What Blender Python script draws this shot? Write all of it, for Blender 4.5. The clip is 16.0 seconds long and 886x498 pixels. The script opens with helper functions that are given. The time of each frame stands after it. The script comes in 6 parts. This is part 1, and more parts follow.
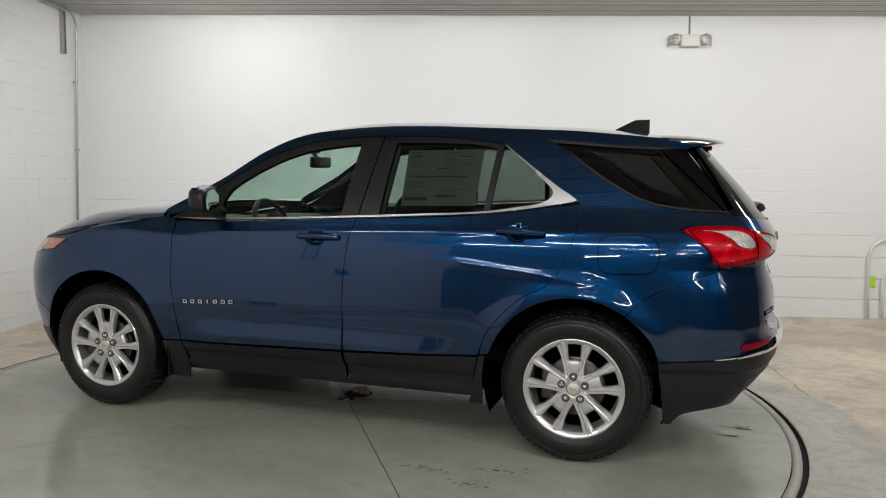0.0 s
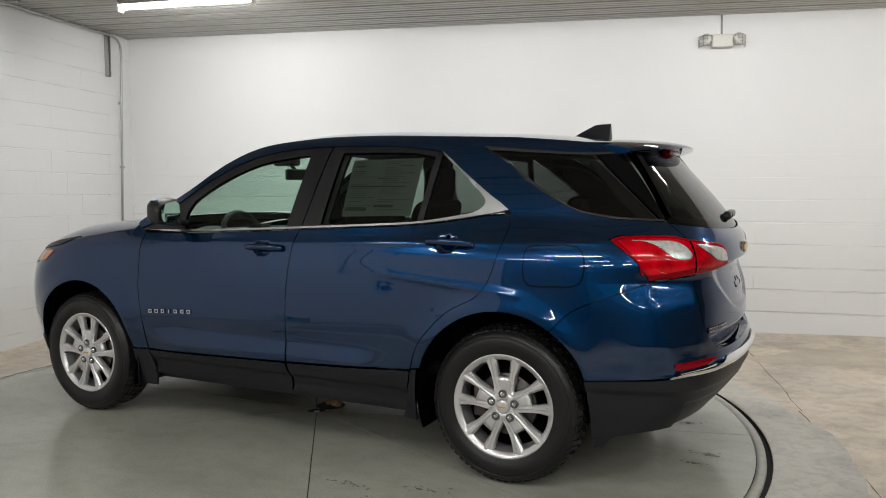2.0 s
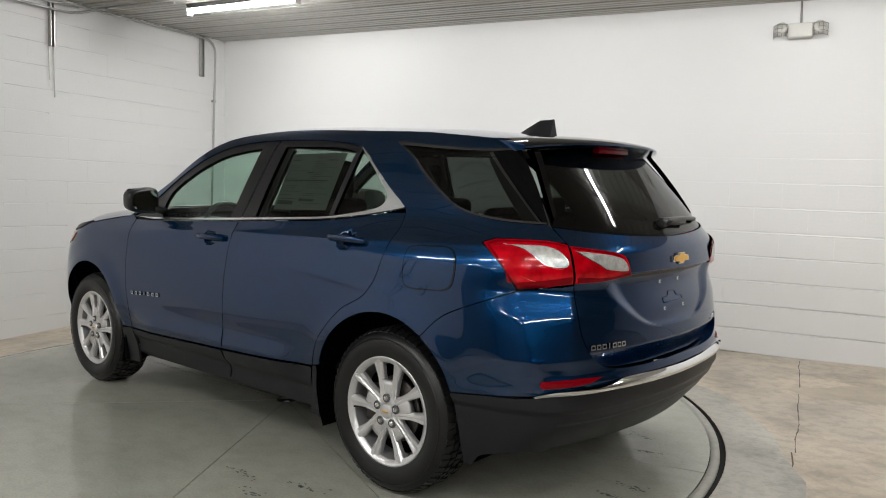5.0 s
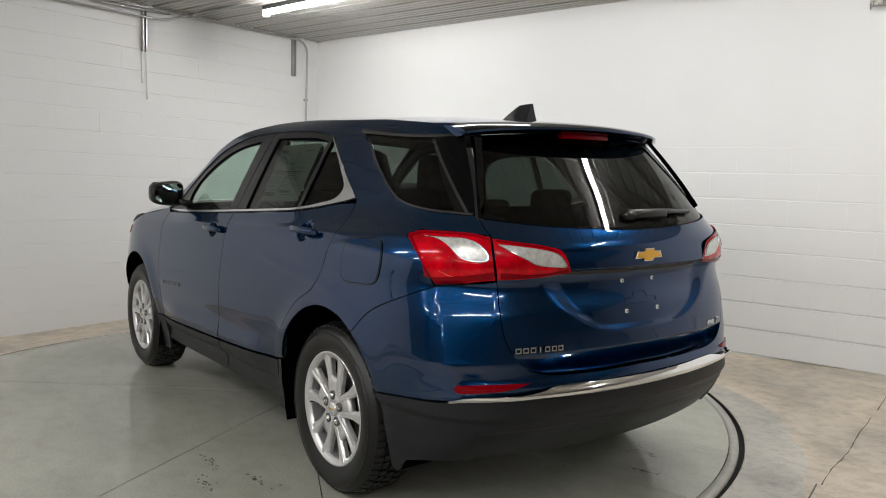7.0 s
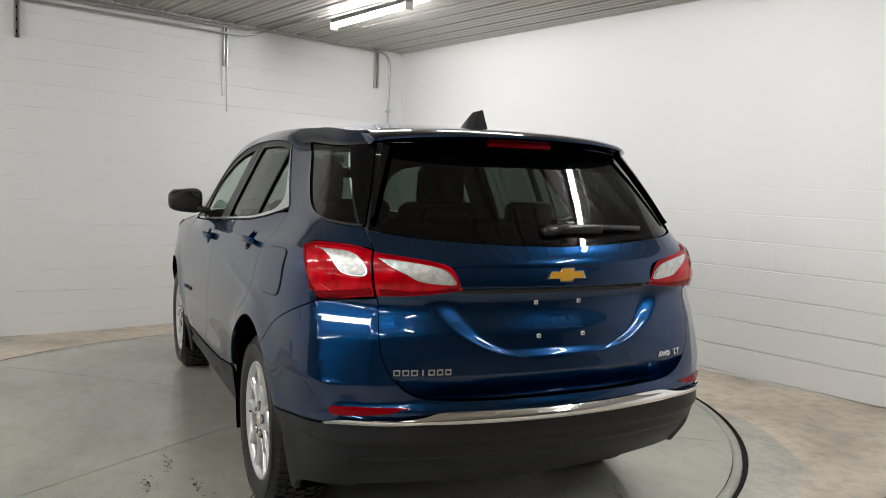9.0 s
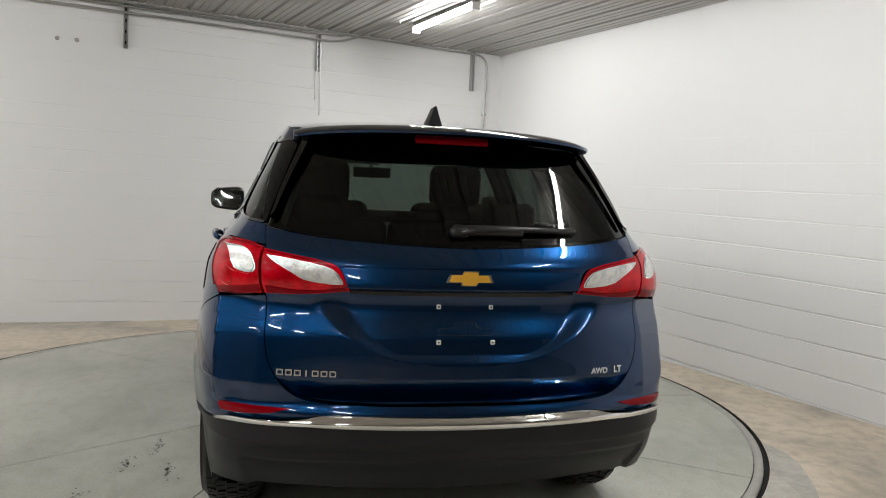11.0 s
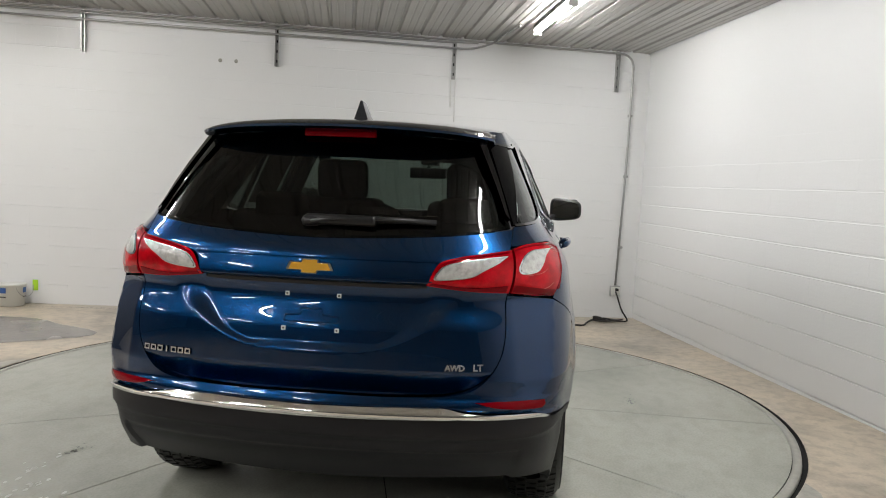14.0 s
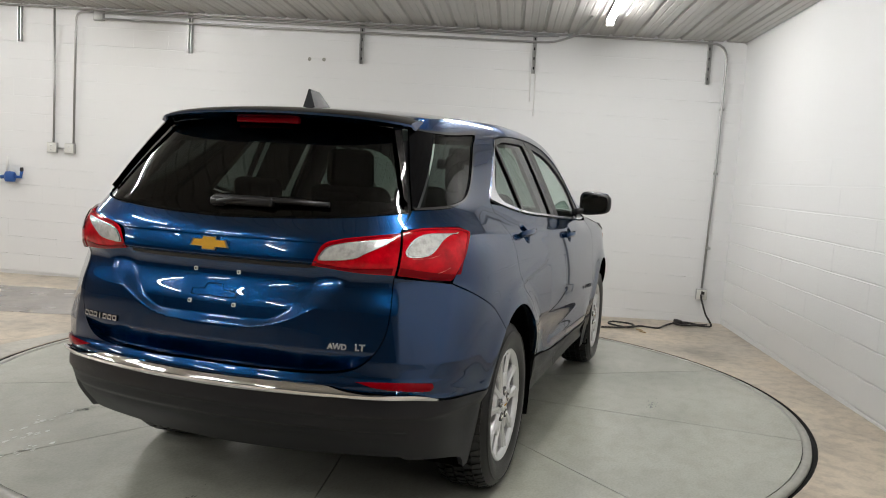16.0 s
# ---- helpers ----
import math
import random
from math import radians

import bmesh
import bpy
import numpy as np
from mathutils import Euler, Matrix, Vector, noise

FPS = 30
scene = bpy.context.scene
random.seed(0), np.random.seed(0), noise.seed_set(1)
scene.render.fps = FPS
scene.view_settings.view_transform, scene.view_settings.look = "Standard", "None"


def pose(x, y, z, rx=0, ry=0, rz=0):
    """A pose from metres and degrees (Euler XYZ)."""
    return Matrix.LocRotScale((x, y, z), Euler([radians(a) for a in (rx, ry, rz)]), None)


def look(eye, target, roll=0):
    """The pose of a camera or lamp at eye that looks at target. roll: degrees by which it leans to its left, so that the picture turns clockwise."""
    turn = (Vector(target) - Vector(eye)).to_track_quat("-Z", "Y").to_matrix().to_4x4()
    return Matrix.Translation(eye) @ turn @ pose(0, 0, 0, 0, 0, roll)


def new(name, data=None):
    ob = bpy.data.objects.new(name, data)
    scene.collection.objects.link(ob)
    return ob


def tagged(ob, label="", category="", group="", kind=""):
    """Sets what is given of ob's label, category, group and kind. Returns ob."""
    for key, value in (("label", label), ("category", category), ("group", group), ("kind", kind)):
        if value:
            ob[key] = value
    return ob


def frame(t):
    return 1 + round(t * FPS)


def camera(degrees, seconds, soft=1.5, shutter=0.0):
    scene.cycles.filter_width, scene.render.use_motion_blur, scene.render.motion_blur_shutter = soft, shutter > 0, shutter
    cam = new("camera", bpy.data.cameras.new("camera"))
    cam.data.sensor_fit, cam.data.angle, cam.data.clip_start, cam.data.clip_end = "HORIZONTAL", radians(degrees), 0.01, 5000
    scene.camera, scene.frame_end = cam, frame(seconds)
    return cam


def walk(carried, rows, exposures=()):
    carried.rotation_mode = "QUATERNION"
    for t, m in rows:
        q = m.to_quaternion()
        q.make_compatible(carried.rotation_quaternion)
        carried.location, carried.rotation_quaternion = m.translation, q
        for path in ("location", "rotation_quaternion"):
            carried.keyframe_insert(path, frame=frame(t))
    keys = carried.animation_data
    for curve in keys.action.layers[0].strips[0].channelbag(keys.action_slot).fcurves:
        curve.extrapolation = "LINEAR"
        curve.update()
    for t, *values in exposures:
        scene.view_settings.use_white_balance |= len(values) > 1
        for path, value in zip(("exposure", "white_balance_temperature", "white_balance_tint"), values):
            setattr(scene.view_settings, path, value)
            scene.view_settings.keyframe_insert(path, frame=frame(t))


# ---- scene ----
cam = camera(59.2, 16.0, soft=1.0)
PATH = [
    (0, (1.908, -4.488, 1.407), (1.283, -2.6, 1.197), 0.3),
    (0.5, (2.063, -4.387, 1.395), (1.378, -2.519, 1.187), 0.2),
    (1, (2.245, -4.272, 1.403), (1.494, -2.429, 1.203), 0.0),
    (1.5, (2.455, -4.167, 1.391), (1.63, -2.355, 1.205), -0.2),
    (2, (2.678, -4.07, 1.384), (1.783, -2.29, 1.209), -0.5),
    (2.5, (2.845, -3.939, 1.367), (1.879, -2.195, 1.201), -0.5),
    (3, (3.018, -3.792, 1.375), (1.985, -2.087, 1.211), -0.3),
    (3.5, (3.214, -3.66, 1.362), (2.115, -1.996, 1.197), 0.1),
    (4, (3.393, -3.544, 1.363), (2.23, -1.924, 1.197), 0.6),
    (6.5, (4.092, -2.631, 1.343), (2.568, -1.349, 1.164), 0.7),
    (7, (4.208, -2.428, 1.331), (2.614, -1.233, 1.152), 0.7),
    (7.5, (4.364, -2.197, 1.339), (2.709, -1.087, 1.162), 0.8),
    (8, (4.444, -1.992, 1.33), (2.736, -0.964, 1.16), 1.0),
    (8.5, (4.483, -1.754, 1.341), (2.726, -0.814, 1.179), 1.2),
    (9, (4.553, -1.54, 1.338), (2.747, -0.693, 1.184), 1.5),
    (11.5, (4.758, -0.415, 1.338), (2.79, -0.093, 1.183), 2.4),
    (12, (4.768, -0.203, 1.328), (2.786, 0.012, 1.172), 2.5),
    (12.5, (4.765, 0.035, 1.333), (2.773, 0.136, 1.179), 2.5),
    (13, (4.799, 0.283, 1.326), (2.805, 0.27, 1.175), 2.5),
    (13.5, (4.821, 0.517, 1.331), (2.831, 0.39, 1.181), 2.3),
    (14, (4.781, 0.737, 1.315), (2.801, 0.501, 1.167), 2.3),
    (14.5, (4.735, 0.964, 1.317), (2.77, 0.622, 1.169), 2.3),
    (15, (4.722, 1.219, 1.314), (2.779, 0.771, 1.161), 2.5),
    (15.5, (4.696, 1.445, 1.311), (2.78, 0.896, 1.151), 2.8),
    (16, (4.605, 1.653, 1.303), (2.718, 1.011, 1.135), 3.1),
]
walk(cam, [(t, look(eye, target, roll)) for t, eye, target, roll in PATH],
     exposures=((0.0, 1.03), (4.0, 1.06), (9.0, 1.12), (12.5, 1.13), (16.0, 1.20)))

# ---- world and exposure ----
world = bpy.data.worlds.new("world")
world.use_nodes = True
world.node_tree.nodes["Background"].inputs[0].default_value = (0.9, 0.95, 1.0, 1)
world.node_tree.nodes["Background"].inputs[1].default_value = 0.02
scene.world = world
LAMP_POWER = 45.5


# ---- materials ----
def material(name, colour=(0.5, 0.5, 0.5), rough=0.5, metal=0.0, coat=0.0, coat_rough=0.03, spec=0.5, grain=0.0, grain_scale=40.0,
             blotch=0.0, blotch_scale=2.0, blotch_colour=None, soft=False, bump=0.0, bump_scale=60.0, wave=0.0, emit=0.0):
    m = bpy.data.materials.new(name)
    m.use_nodes = True
    nt = m.node_tree
    b = nt.nodes["Principled BSDF"]
    b.inputs["Base Color"].default_value = (*colour, 1)
    b.inputs["Roughness"].default_value = rough
    b.inputs["Metallic"].default_value = metal
    b.inputs["Coat Weight"].default_value = coat
    b.inputs["Coat Roughness"].default_value = coat_rough
    b.inputs["Specular IOR Level"].default_value = spec
    if emit:
        b.inputs["Emission Color"].default_value = (1.0, 0.99, 0.972, 1)
        b.inputs["Emission Strength"].default_value = emit
    co = nt.nodes.new("ShaderNodeTexCoord").outputs["Object"]
    last = None

    def noise_node(scale, detail=4.0, rough_=0.6):
        n = nt.nodes.new("ShaderNodeTexNoise")
        n.inputs["Scale"].default_value = scale
        n.inputs["Detail"].default_value = detail
        n.inputs["Roughness"].default_value = rough_
        nt.links.new(co, n.inputs["Vector"])
        return n.outputs["Fac"]

    def mix(a, fac, colour2, kind="MIX"):
        x = nt.nodes.new("ShaderNodeMix")
        x.data_type, x.blend_type = "RGBA", kind
        nt.links.new(fac, x.inputs[0])
        if a is None:
            x.inputs[6].default_value = (*colour, 1)
        else:
            nt.links.new(a, x.inputs[6])
        x.inputs[7].default_value = (*colour2, 1)
        return x.outputs[2]

    def ramp(fac, lo, hi, top):
        r = nt.nodes.new("ShaderNodeMapRange")
        r.inputs["From Min"].default_value, r.inputs["From Max"].default_value = lo, hi
        r.inputs["To Max"].default_value = top
        nt.links.new(fac, r.inputs["Value"])
        return r.outputs["Result"]

    if blotch:
        c2 = blotch_colour or tuple(c * 0.6 for c in colour)
        last = mix(last, ramp(noise_node(blotch_scale, 7.0, 0.55 if soft else 0.65), 0.25 if soft else 0.38, 0.78 if soft else 0.68, blotch), c2)
    if grain:
        last = mix(last, ramp(noise_node(grain_scale, 5.0, 0.7), 0.42, 0.75, grain), tuple(c * 0.45 for c in colour))
    if last is not None:
        nt.links.new(last, b.inputs["Base Color"])
        r = nt.nodes.new("ShaderNodeMapRange")
        r.inputs["To Min"].default_value, r.inputs["To Max"].default_value = max(rough - 0.08, 0.02), min(rough + 0.1, 1)
        nt.links.new(noise_node(blotch_scale * 3 if blotch else grain_scale * 0.3), r.inputs["Value"])
        nt.links.new(r.outputs["Result"], b.inputs["Roughness"])
    if bump:
        n = nt.nodes.new("ShaderNodeBump")
        n.inputs["Strength"].default_value = 0.6
        n.inputs["Distance"].default_value = bump
        nt.links.new(noise_node(bump_scale, 5.0, 0.6), n.inputs["Height"])
        nt.links.new(n.outputs["Normal"], b.inputs["Normal"])
    if wave:
        n = nt.nodes.new("ShaderNodeBump")
        n.inputs["Strength"].default_value = 1.0
        n.inputs["Distance"].default_value = wave
        nt.links.new(noise_node(3.0, 2.0, 0.4), n.inputs["Height"])
        nt.links.new(n.outputs["Normal"], b.inputs["Coat Normal"])
    return m


def glass(name, tint, shine=0.042, rough=0.0):
    m = bpy.data.materials.new(name)
    m.use_nodes = True
    nt = m.node_tree
    nt.nodes.remove(nt.nodes["Principled BSDF"])
    t, g, f, pw, ma, x = (nt.nodes.new("ShaderNode" + k) for k in ("BsdfTransparent", "BsdfGlossy", "LayerWeight", "Math", "Math", "MixShader"))
    t.inputs["Color"].default_value = (*tint, 1)
    g.inputs["Roughness"].default_value = rough
    f.inputs["Blend"].default_value = 0.5
    pw.operation, ma.operation = "POWER", "MULTIPLY_ADD"
    pw.inputs[1].default_value = 5.0
    ma.inputs[1].default_value, ma.inputs[2].default_value = 0.92, shine
    nt.links.new(f.outputs["Facing"], pw.inputs[0])
    nt.links.new(pw.outputs[0], ma.inputs[0])
    nt.links.new(ma.outputs[0], x.inputs[0])
    nt.links.new(t.outputs[0], x.inputs[1])
    nt.links.new(g.outputs[0], x.inputs[2])
    nt.links.new(x.outputs[0], nt.nodes["Material Output"].inputs["Surface"])
    return m


def concrete(name, pale, dark, rough, big=0.7, mid=3.5, stain=0.5, wear=0.35, stretch=(1.0, 1.0), turn=0.0):
    """Trowelled concrete: broad shade drift, mid-size stains, fine speckle; gloss varies with the stains."""
    m = bpy.data.materials.new(name)
    m.use_nodes = True
    nt = m.node_tree
    b = nt.nodes["Principled BSDF"]
    co = nt.nodes.new("ShaderNodeTexCoord")
    mp = nt.nodes.new("ShaderNodeMapping")
    mp.inputs["Scale"].default_value = (stretch[0], stretch[1], 1.0)
    mp.inputs["Rotation"].default_value = (0, 0, radians(turn))
    nt.links.new(co.outputs["Object"], mp.inputs["Vector"])

    def noise_part(scale, detail, lo, hi, low, high, distort=0.0):
        n = nt.nodes.new("ShaderNodeTexNoise")
        n.inputs["Scale"].default_value, n.inputs["Detail"].default_value, n.inputs["Distortion"].default_value = scale, detail, distort
        nt.links.new(mp.outputs["Vector"], n.inputs["Vector"])
        r = nt.nodes.new("ShaderNodeMapRange")
        r.interpolation_type = "SMOOTHSTEP"
        for k, v in (("From Min", lo), ("From Max", hi), ("To Min", low), ("To Max", high)):
            r.inputs[k].default_value = v
        nt.links.new(n.outputs["Fac"], r.inputs["Value"])
        return r.outputs["Result"]

    def times(p, q):
        x = nt.nodes.new("ShaderNodeMath")
        x.operation = "MULTIPLY"
        nt.links.new(p, x.inputs[0])
        nt.links.new(q, x.inputs[1])
        return x.outputs[0]

    drift = noise_part(big, 3.0, 0.25, 0.75, 0.0, 1.0, 0.2)
    stains = noise_part(mid, 6.0, 0.42, 0.80, 1.0, 1.0 - stain, 0.3)
    scuff = noise_part(mid * 6, 5.0, 0.40, 0.70, 1.0, 1.0 - wear * 0.5, 0.3)
    speck = noise_part(60.0, 4.0, 0.30, 0.80, 1.04, 0.90)
    x = nt.nodes.new("ShaderNodeMix")
    x.data_type = "RGBA"
    x.inputs[6].default_value, x.inputs[7].default_value = (*pale, 1), (*dark, 1)
    nt.links.new(drift, x.inputs[0])
    y = nt.nodes.new("ShaderNodeMix")
    y.data_type, y.blend_type = "RGBA", "MULTIPLY"
    y.inputs[0].default_value = 1.0
    nt.links.new(x.outputs[2], y.inputs[6])
    nt.links.new(times(times(stains, scuff), speck), y.inputs[7])
    nt.links.new(y.outputs[2], b.inputs["Base Color"])
    nt.links.new(noise_part(mid * 0.7, 2.0, 0.2, 0.8, rough - 0.03, rough + 0.08), b.inputs["Roughness"])
    n = nt.nodes.new("ShaderNodeBump")
    n.inputs["Strength"].default_value, n.inputs["Distance"].default_value = 0.2, 0.0010
    nt.links.new(noise_part(24.0, 5.0, 0.0, 1.0, 0.0, 1.0), n.inputs["Height"])
    nt.links.new(n.outputs["Normal"], b.inputs["Normal"])
    return m


def flake_paint(name):
    """Dark blue metallic car paint under clear lacquer: fine flakes tilt the metal layer."""
    m = material(name, (0.0002, 0.0275, 0.096), rough=0.26, metal=0.94, coat=1.0, coat_rough=0.006, spec=0.0)
    nt = m.node_tree
    b = nt.nodes["Principled BSDF"]
    co = nt.nodes.new("ShaderNodeTexCoord")
    v = nt.nodes.new("ShaderNodeTexVoronoi")
    v.inputs["Scale"].default_value = 900.0
    nt.links.new(co.outputs["Object"], v.inputs["Vector"])
    hs = nt.nodes.new("ShaderNodeMapRange")
    hs.inputs["To Min"].default_value, hs.inputs["To Max"].default_value = 0.6, 1.5
    nt.links.new(v.outputs["Color"], hs.inputs["Value"])
    x = nt.nodes.new("ShaderNodeMix")
    x.data_type, x.blend_type = "RGBA", "MULTIPLY"
    x.inputs[0].default_value = 1.0
    x.inputs[6].default_value = (0.0002, 0.0275, 0.096, 1)
    b.inputs["Coat IOR"].default_value = 1.54
    b.inputs["Specular Tint"].default_value = (0.45, 0.48, 0.55, 1)
    nt.links.new(hs.outputs["Result"], x.inputs[7])
    nt.links.new(x.outputs[2], b.inputs["Base Color"])
    return m


PAINT = flake_paint("blue_metallic_paint")
CLAD = material("black_textured_plastic", (0.0085, 0.0092, 0.0122), rough=0.40, spec=0.34, grain=0.25, grain_scale=12, bump=0.0006, bump_scale=450)
TRIM = material("satin_black_trim", (0.008, 0.008, 0.009), rough=0.34, spec=0.45, grain=0.1, grain_scale=60)
SEAL = material("dark_gloss_seal", (0.05, 0.05, 0.052), rough=0.16, metal=0.5, coat=1.0)
SATIN_BLACK = material("black_pillar_panel", (0.003, 0.003, 0.0035), rough=0.05, spec=0.16)
GLOSSY_BLACK = material("gloss_black_panel", (0.002, 0.002, 0.0025), rough=0.03, spec=0.45)
CHROME = material("chrome", (0.88, 0.88, 0.89), rough=0.04, metal=1.0)
SATIN_CHROME = material("satin_chrome", (0.84, 0.86, 0.89), rough=0.24, metal=1.0, grain=0.1, grain_scale=20)
ALLOY = material("silver_alloy_wheel", (0.68, 0.68, 0.69), rough=0.30, metal=0.75, coat=0.4, coat_rough=0.08, grain=0.08, grain_scale=200)
RUBBER = material("tyre_rubber", (0.006, 0.006, 0.0065), rough=0.38, spec=0.42, grain=0.3, grain_scale=25, bump=0.0006, bump_scale=220)
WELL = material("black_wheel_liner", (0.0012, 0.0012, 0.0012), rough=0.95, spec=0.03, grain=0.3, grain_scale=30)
STEEL = material("brake_steel", (0.10, 0.097, 0.094), rough=0.4, metal=0.9, blotch=0.5, blotch_scale=12, blotch_colour=(0.12, 0.07, 0.04))
RED_LENS = material("red_lens", (0.58, 0.0, 0.008), rough=0.14, spec=0.02, coat=0.6, coat_rough=0.008, blotch=0.9, blotch_scale=14, blotch_colour=(0.20, 0.0, 0.002), bump=0.003, bump_scale=34)
RED_DEEP = material("deep_red_lens", (0.19, 0.0, 0.004), rough=0.1, spec=0.06, coat=0.2, coat_rough=0.01)
BARREL = material("dark_barrel_alloy", (0.42, 0.42, 0.43), rough=0.36, metal=0.7)
CLEAR_LENS = material("clear_lamp_lens", (0.74, 0.74, 0.72), rough=0.2, metal=0.35, coat=1.0, coat_rough=0.01, bump=0.005, bump_scale=45, grain=0.85, grain_scale=42, blotch=0.5, blotch_scale=16)
PALE_RED = material("pale_red_guide", (0.75, 0.22, 0.2), rough=0.2, coat=0.5)
AMBER = material("amber_lens", (0.55, 0.19, 0.08), rough=0.15, coat=1.0)
GOLD = material("gold_badge", (0.80, 0.44, 0.05), rough=0.25, metal=0.3, coat=0.6)
CLEAR_GLASS = glass("clear_green_glass", (0.66, 0.80, 0.73))
DOOR_GLASS = glass("tinted_door_glass", (0.36, 0.42, 0.39), 0.045)
PRIVACY_GLASS = glass("dark_privacy_glass", (0.13, 0.145, 0.14), 0.045)
REAR_GLASS = glass("dark_rear_glass", (0.098, 0.116, 0.107), 0.042)
MIRROR_GLASS = material("mirror_glass", (0.75, 0.78, 0.78), rough=0.02, metal=1.0)
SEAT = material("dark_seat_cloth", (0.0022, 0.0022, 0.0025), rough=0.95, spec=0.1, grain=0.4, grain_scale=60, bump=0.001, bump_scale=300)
DASH = material("grey_dash_plastic", (0.11, 0.11, 0.11), rough=0.6, spec=0.3, grain=0.2, grain_scale=30, bump=0.0005, bump_scale=300)
LINING = material("grey_headlining", (0.15, 0.15, 0.145), rough=0.95, grain=0.15, grain_scale=80)
PAPER = material("window_sheet_paper", (0.23, 0.24, 0.22), rough=0.8, blotch=0.2, blotch_scale=6)
INK = material("printed_ink", (0.07, 0.07, 0.07), rough=0.8)
WALL = material("white_painted_block", (0.77, 0.775, 0.775), rough=0.45, blotch=0.12, blotch_scale=0.9, blotch_colour=(0.71, 0.705, 0.69), bump=0.002, bump_scale=45)
UNSEEN_GREY = material("unseen_surface_grey", (0.17, 0.175, 0.18), rough=0.6, blotch=0.35, blotch_scale=0.5, blotch_colour=(0.10, 0.105, 0.11), bump=0.002, bump_scale=40)
CEILING = material("pale_ribbed_steel", (0.42, 0.412, 0.39), rough=0.38, metal=0.2, blotch=0.25, blotch_scale=0.8, soft=True, blotch_colour=(0.30, 0.29, 0.27))
TABLE_FLOOR = concrete("grey_green_concrete", (0.43, 0.43, 0.37), (0.325, 0.33, 0.285), 0.17, 0.6, 1.3, 0.12, 0.16, (1.0, 1.5), 25)
OUTER_FLOOR = concrete("stained_tan_concrete", (0.64, 0.54, 0.41), (0.45, 0.40, 0.33), 0.32, 0.9, 2.0, 0.5, 0.5)
APRON = concrete("grey_apron_concrete", (0.50, 0.48, 0.425), (0.40, 0.385, 0.34), 0.30, 1.2, 3.0, 0.35, 0.4)
WET = concrete("damp_concrete", (0.30, 0.275, 0.25), (0.22, 0.20, 0.185), 0.22, 1.0, 3.0, 0.3, 0.3)
STAIN = material("worn_dark_concrete", (0.40, 0.345, 0.27), rough=0.40, blotch=0.8, blotch_scale=2.5, blotch_colour=(0.55, 0.475, 0.36), grain=0.3, grain_scale=9)
# near-black; also puts the shade inside slots, holes and the ring gap into colour
GAP = material("dark_gap", (0.012, 0.012, 0.012), rough=0.9)
CRACK = material("dirty_joint", (0.14, 0.12, 0.10), rough=0.9)
RIM_STEEL = material("worn_painted_rim", (0.36, 0.355, 0.315), rough=0.36, metal=0.0, grain=0.4, grain_scale=15)
GALVANISED = material("galvanised_steel", (0.42, 0.42, 0.41), rough=0.36, metal=0.8, grain=0.25, grain_scale=40)
DARK_STEEL = material("dark_channel_steel", (0.12, 0.12, 0.12), rough=0.5, metal=0.6, grain=0.3, grain_scale=50)
WHITE_PAINT = material("white_paint", (0.74, 0.74, 0.72), rough=0.5, grain=0.08, grain_scale=40)
WHITE_PLASTIC = material("white_plastic", (0.70, 0.70, 0.66), rough=0.4, grain=0.06, grain_scale=60)
GLOW = material("lit_tube", (1, 1, 1), emit=LAMP_POWER)
CABLE = material("black_cable", (0.015, 0.013, 0.012), rough=0.6)
TAN_CABLE = material("tan_cord", (0.45, 0.33, 0.2), rough=0.7)
BLUE_METAL = material("blue_valve_paint", (0.02, 0.09, 0.32), rough=0.4, grain=0.2, grain_scale=60)
GREEN_TAPE = material("green_tape", (0.42, 0.72, 0.03), rough=0.5)
LABEL_BLUE = material("blue_print", (0.03, 0.09, 0.28), rough=0.5)
RUST = material("rusty_iron", (0.30, 0.17, 0.07), rough=0.8, blotch=0.7, blotch_scale=18, blotch_colour=(0.42, 0.31, 0.17), bump=0.004, bump_scale=40)


# ---- mesh helpers ----
def mesh(name, verts, faces, mat=None, smooth=True):
    me = bpy.data.meshes.new(name)
    me.from_pydata([tuple(map(float, v)) for v in verts], [], [tuple(map(int, f)) for f in faces])
    me.validate()
    if smooth:
        me.shade_smooth()
    if mat:
        me.materials.append(mat)
    return me


def part(name, data, mat=None, parent=None, label=""):
    """One mesh object, under a thing or under a part. data: a mesh, a bmesh, or (verts, faces)."""
    if isinstance(data, bmesh.types.BMesh):
        me = bpy.data.meshes.new(name)
        data.to_mesh(me)
        data.free()
        if mat:
            me.materials.append(mat)
        data = me
    elif isinstance(data, tuple):
        data = mesh(name, data[0], data[1], mat)
    elif mat and not data.materials:
        data.materials.append(mat)
    ob = new(name, data)
    if parent:
        ob.parent = parent
    return tagged(ob, label)


def sharpen(ob, degrees=35):
    ob.data.set_sharp_from_angle(angle=radians(degrees))
    return ob


def box_bm(x0, x1, y0, y1, z0, z1, bevel=0.0, segments=2):
    bm = bmesh.new()
    bmesh.ops.create_cube(bm, size=1)
    for v in bm.verts:
        v.co = ((x0 + x1) / 2 + v.co.x * (x1 - x0), (y0 + y1) / 2 + v.co.y * (y1 - y0), (z0 + z1) / 2 + v.co.z * (z1 - z0))
    if bevel:
        bmesh.ops.bevel(bm, geom=bm.edges[:], offset=bevel, segments=segments, affect="EDGES", profile=0.5)
        for f in bm.faces:
            f.smooth = True
    return bm


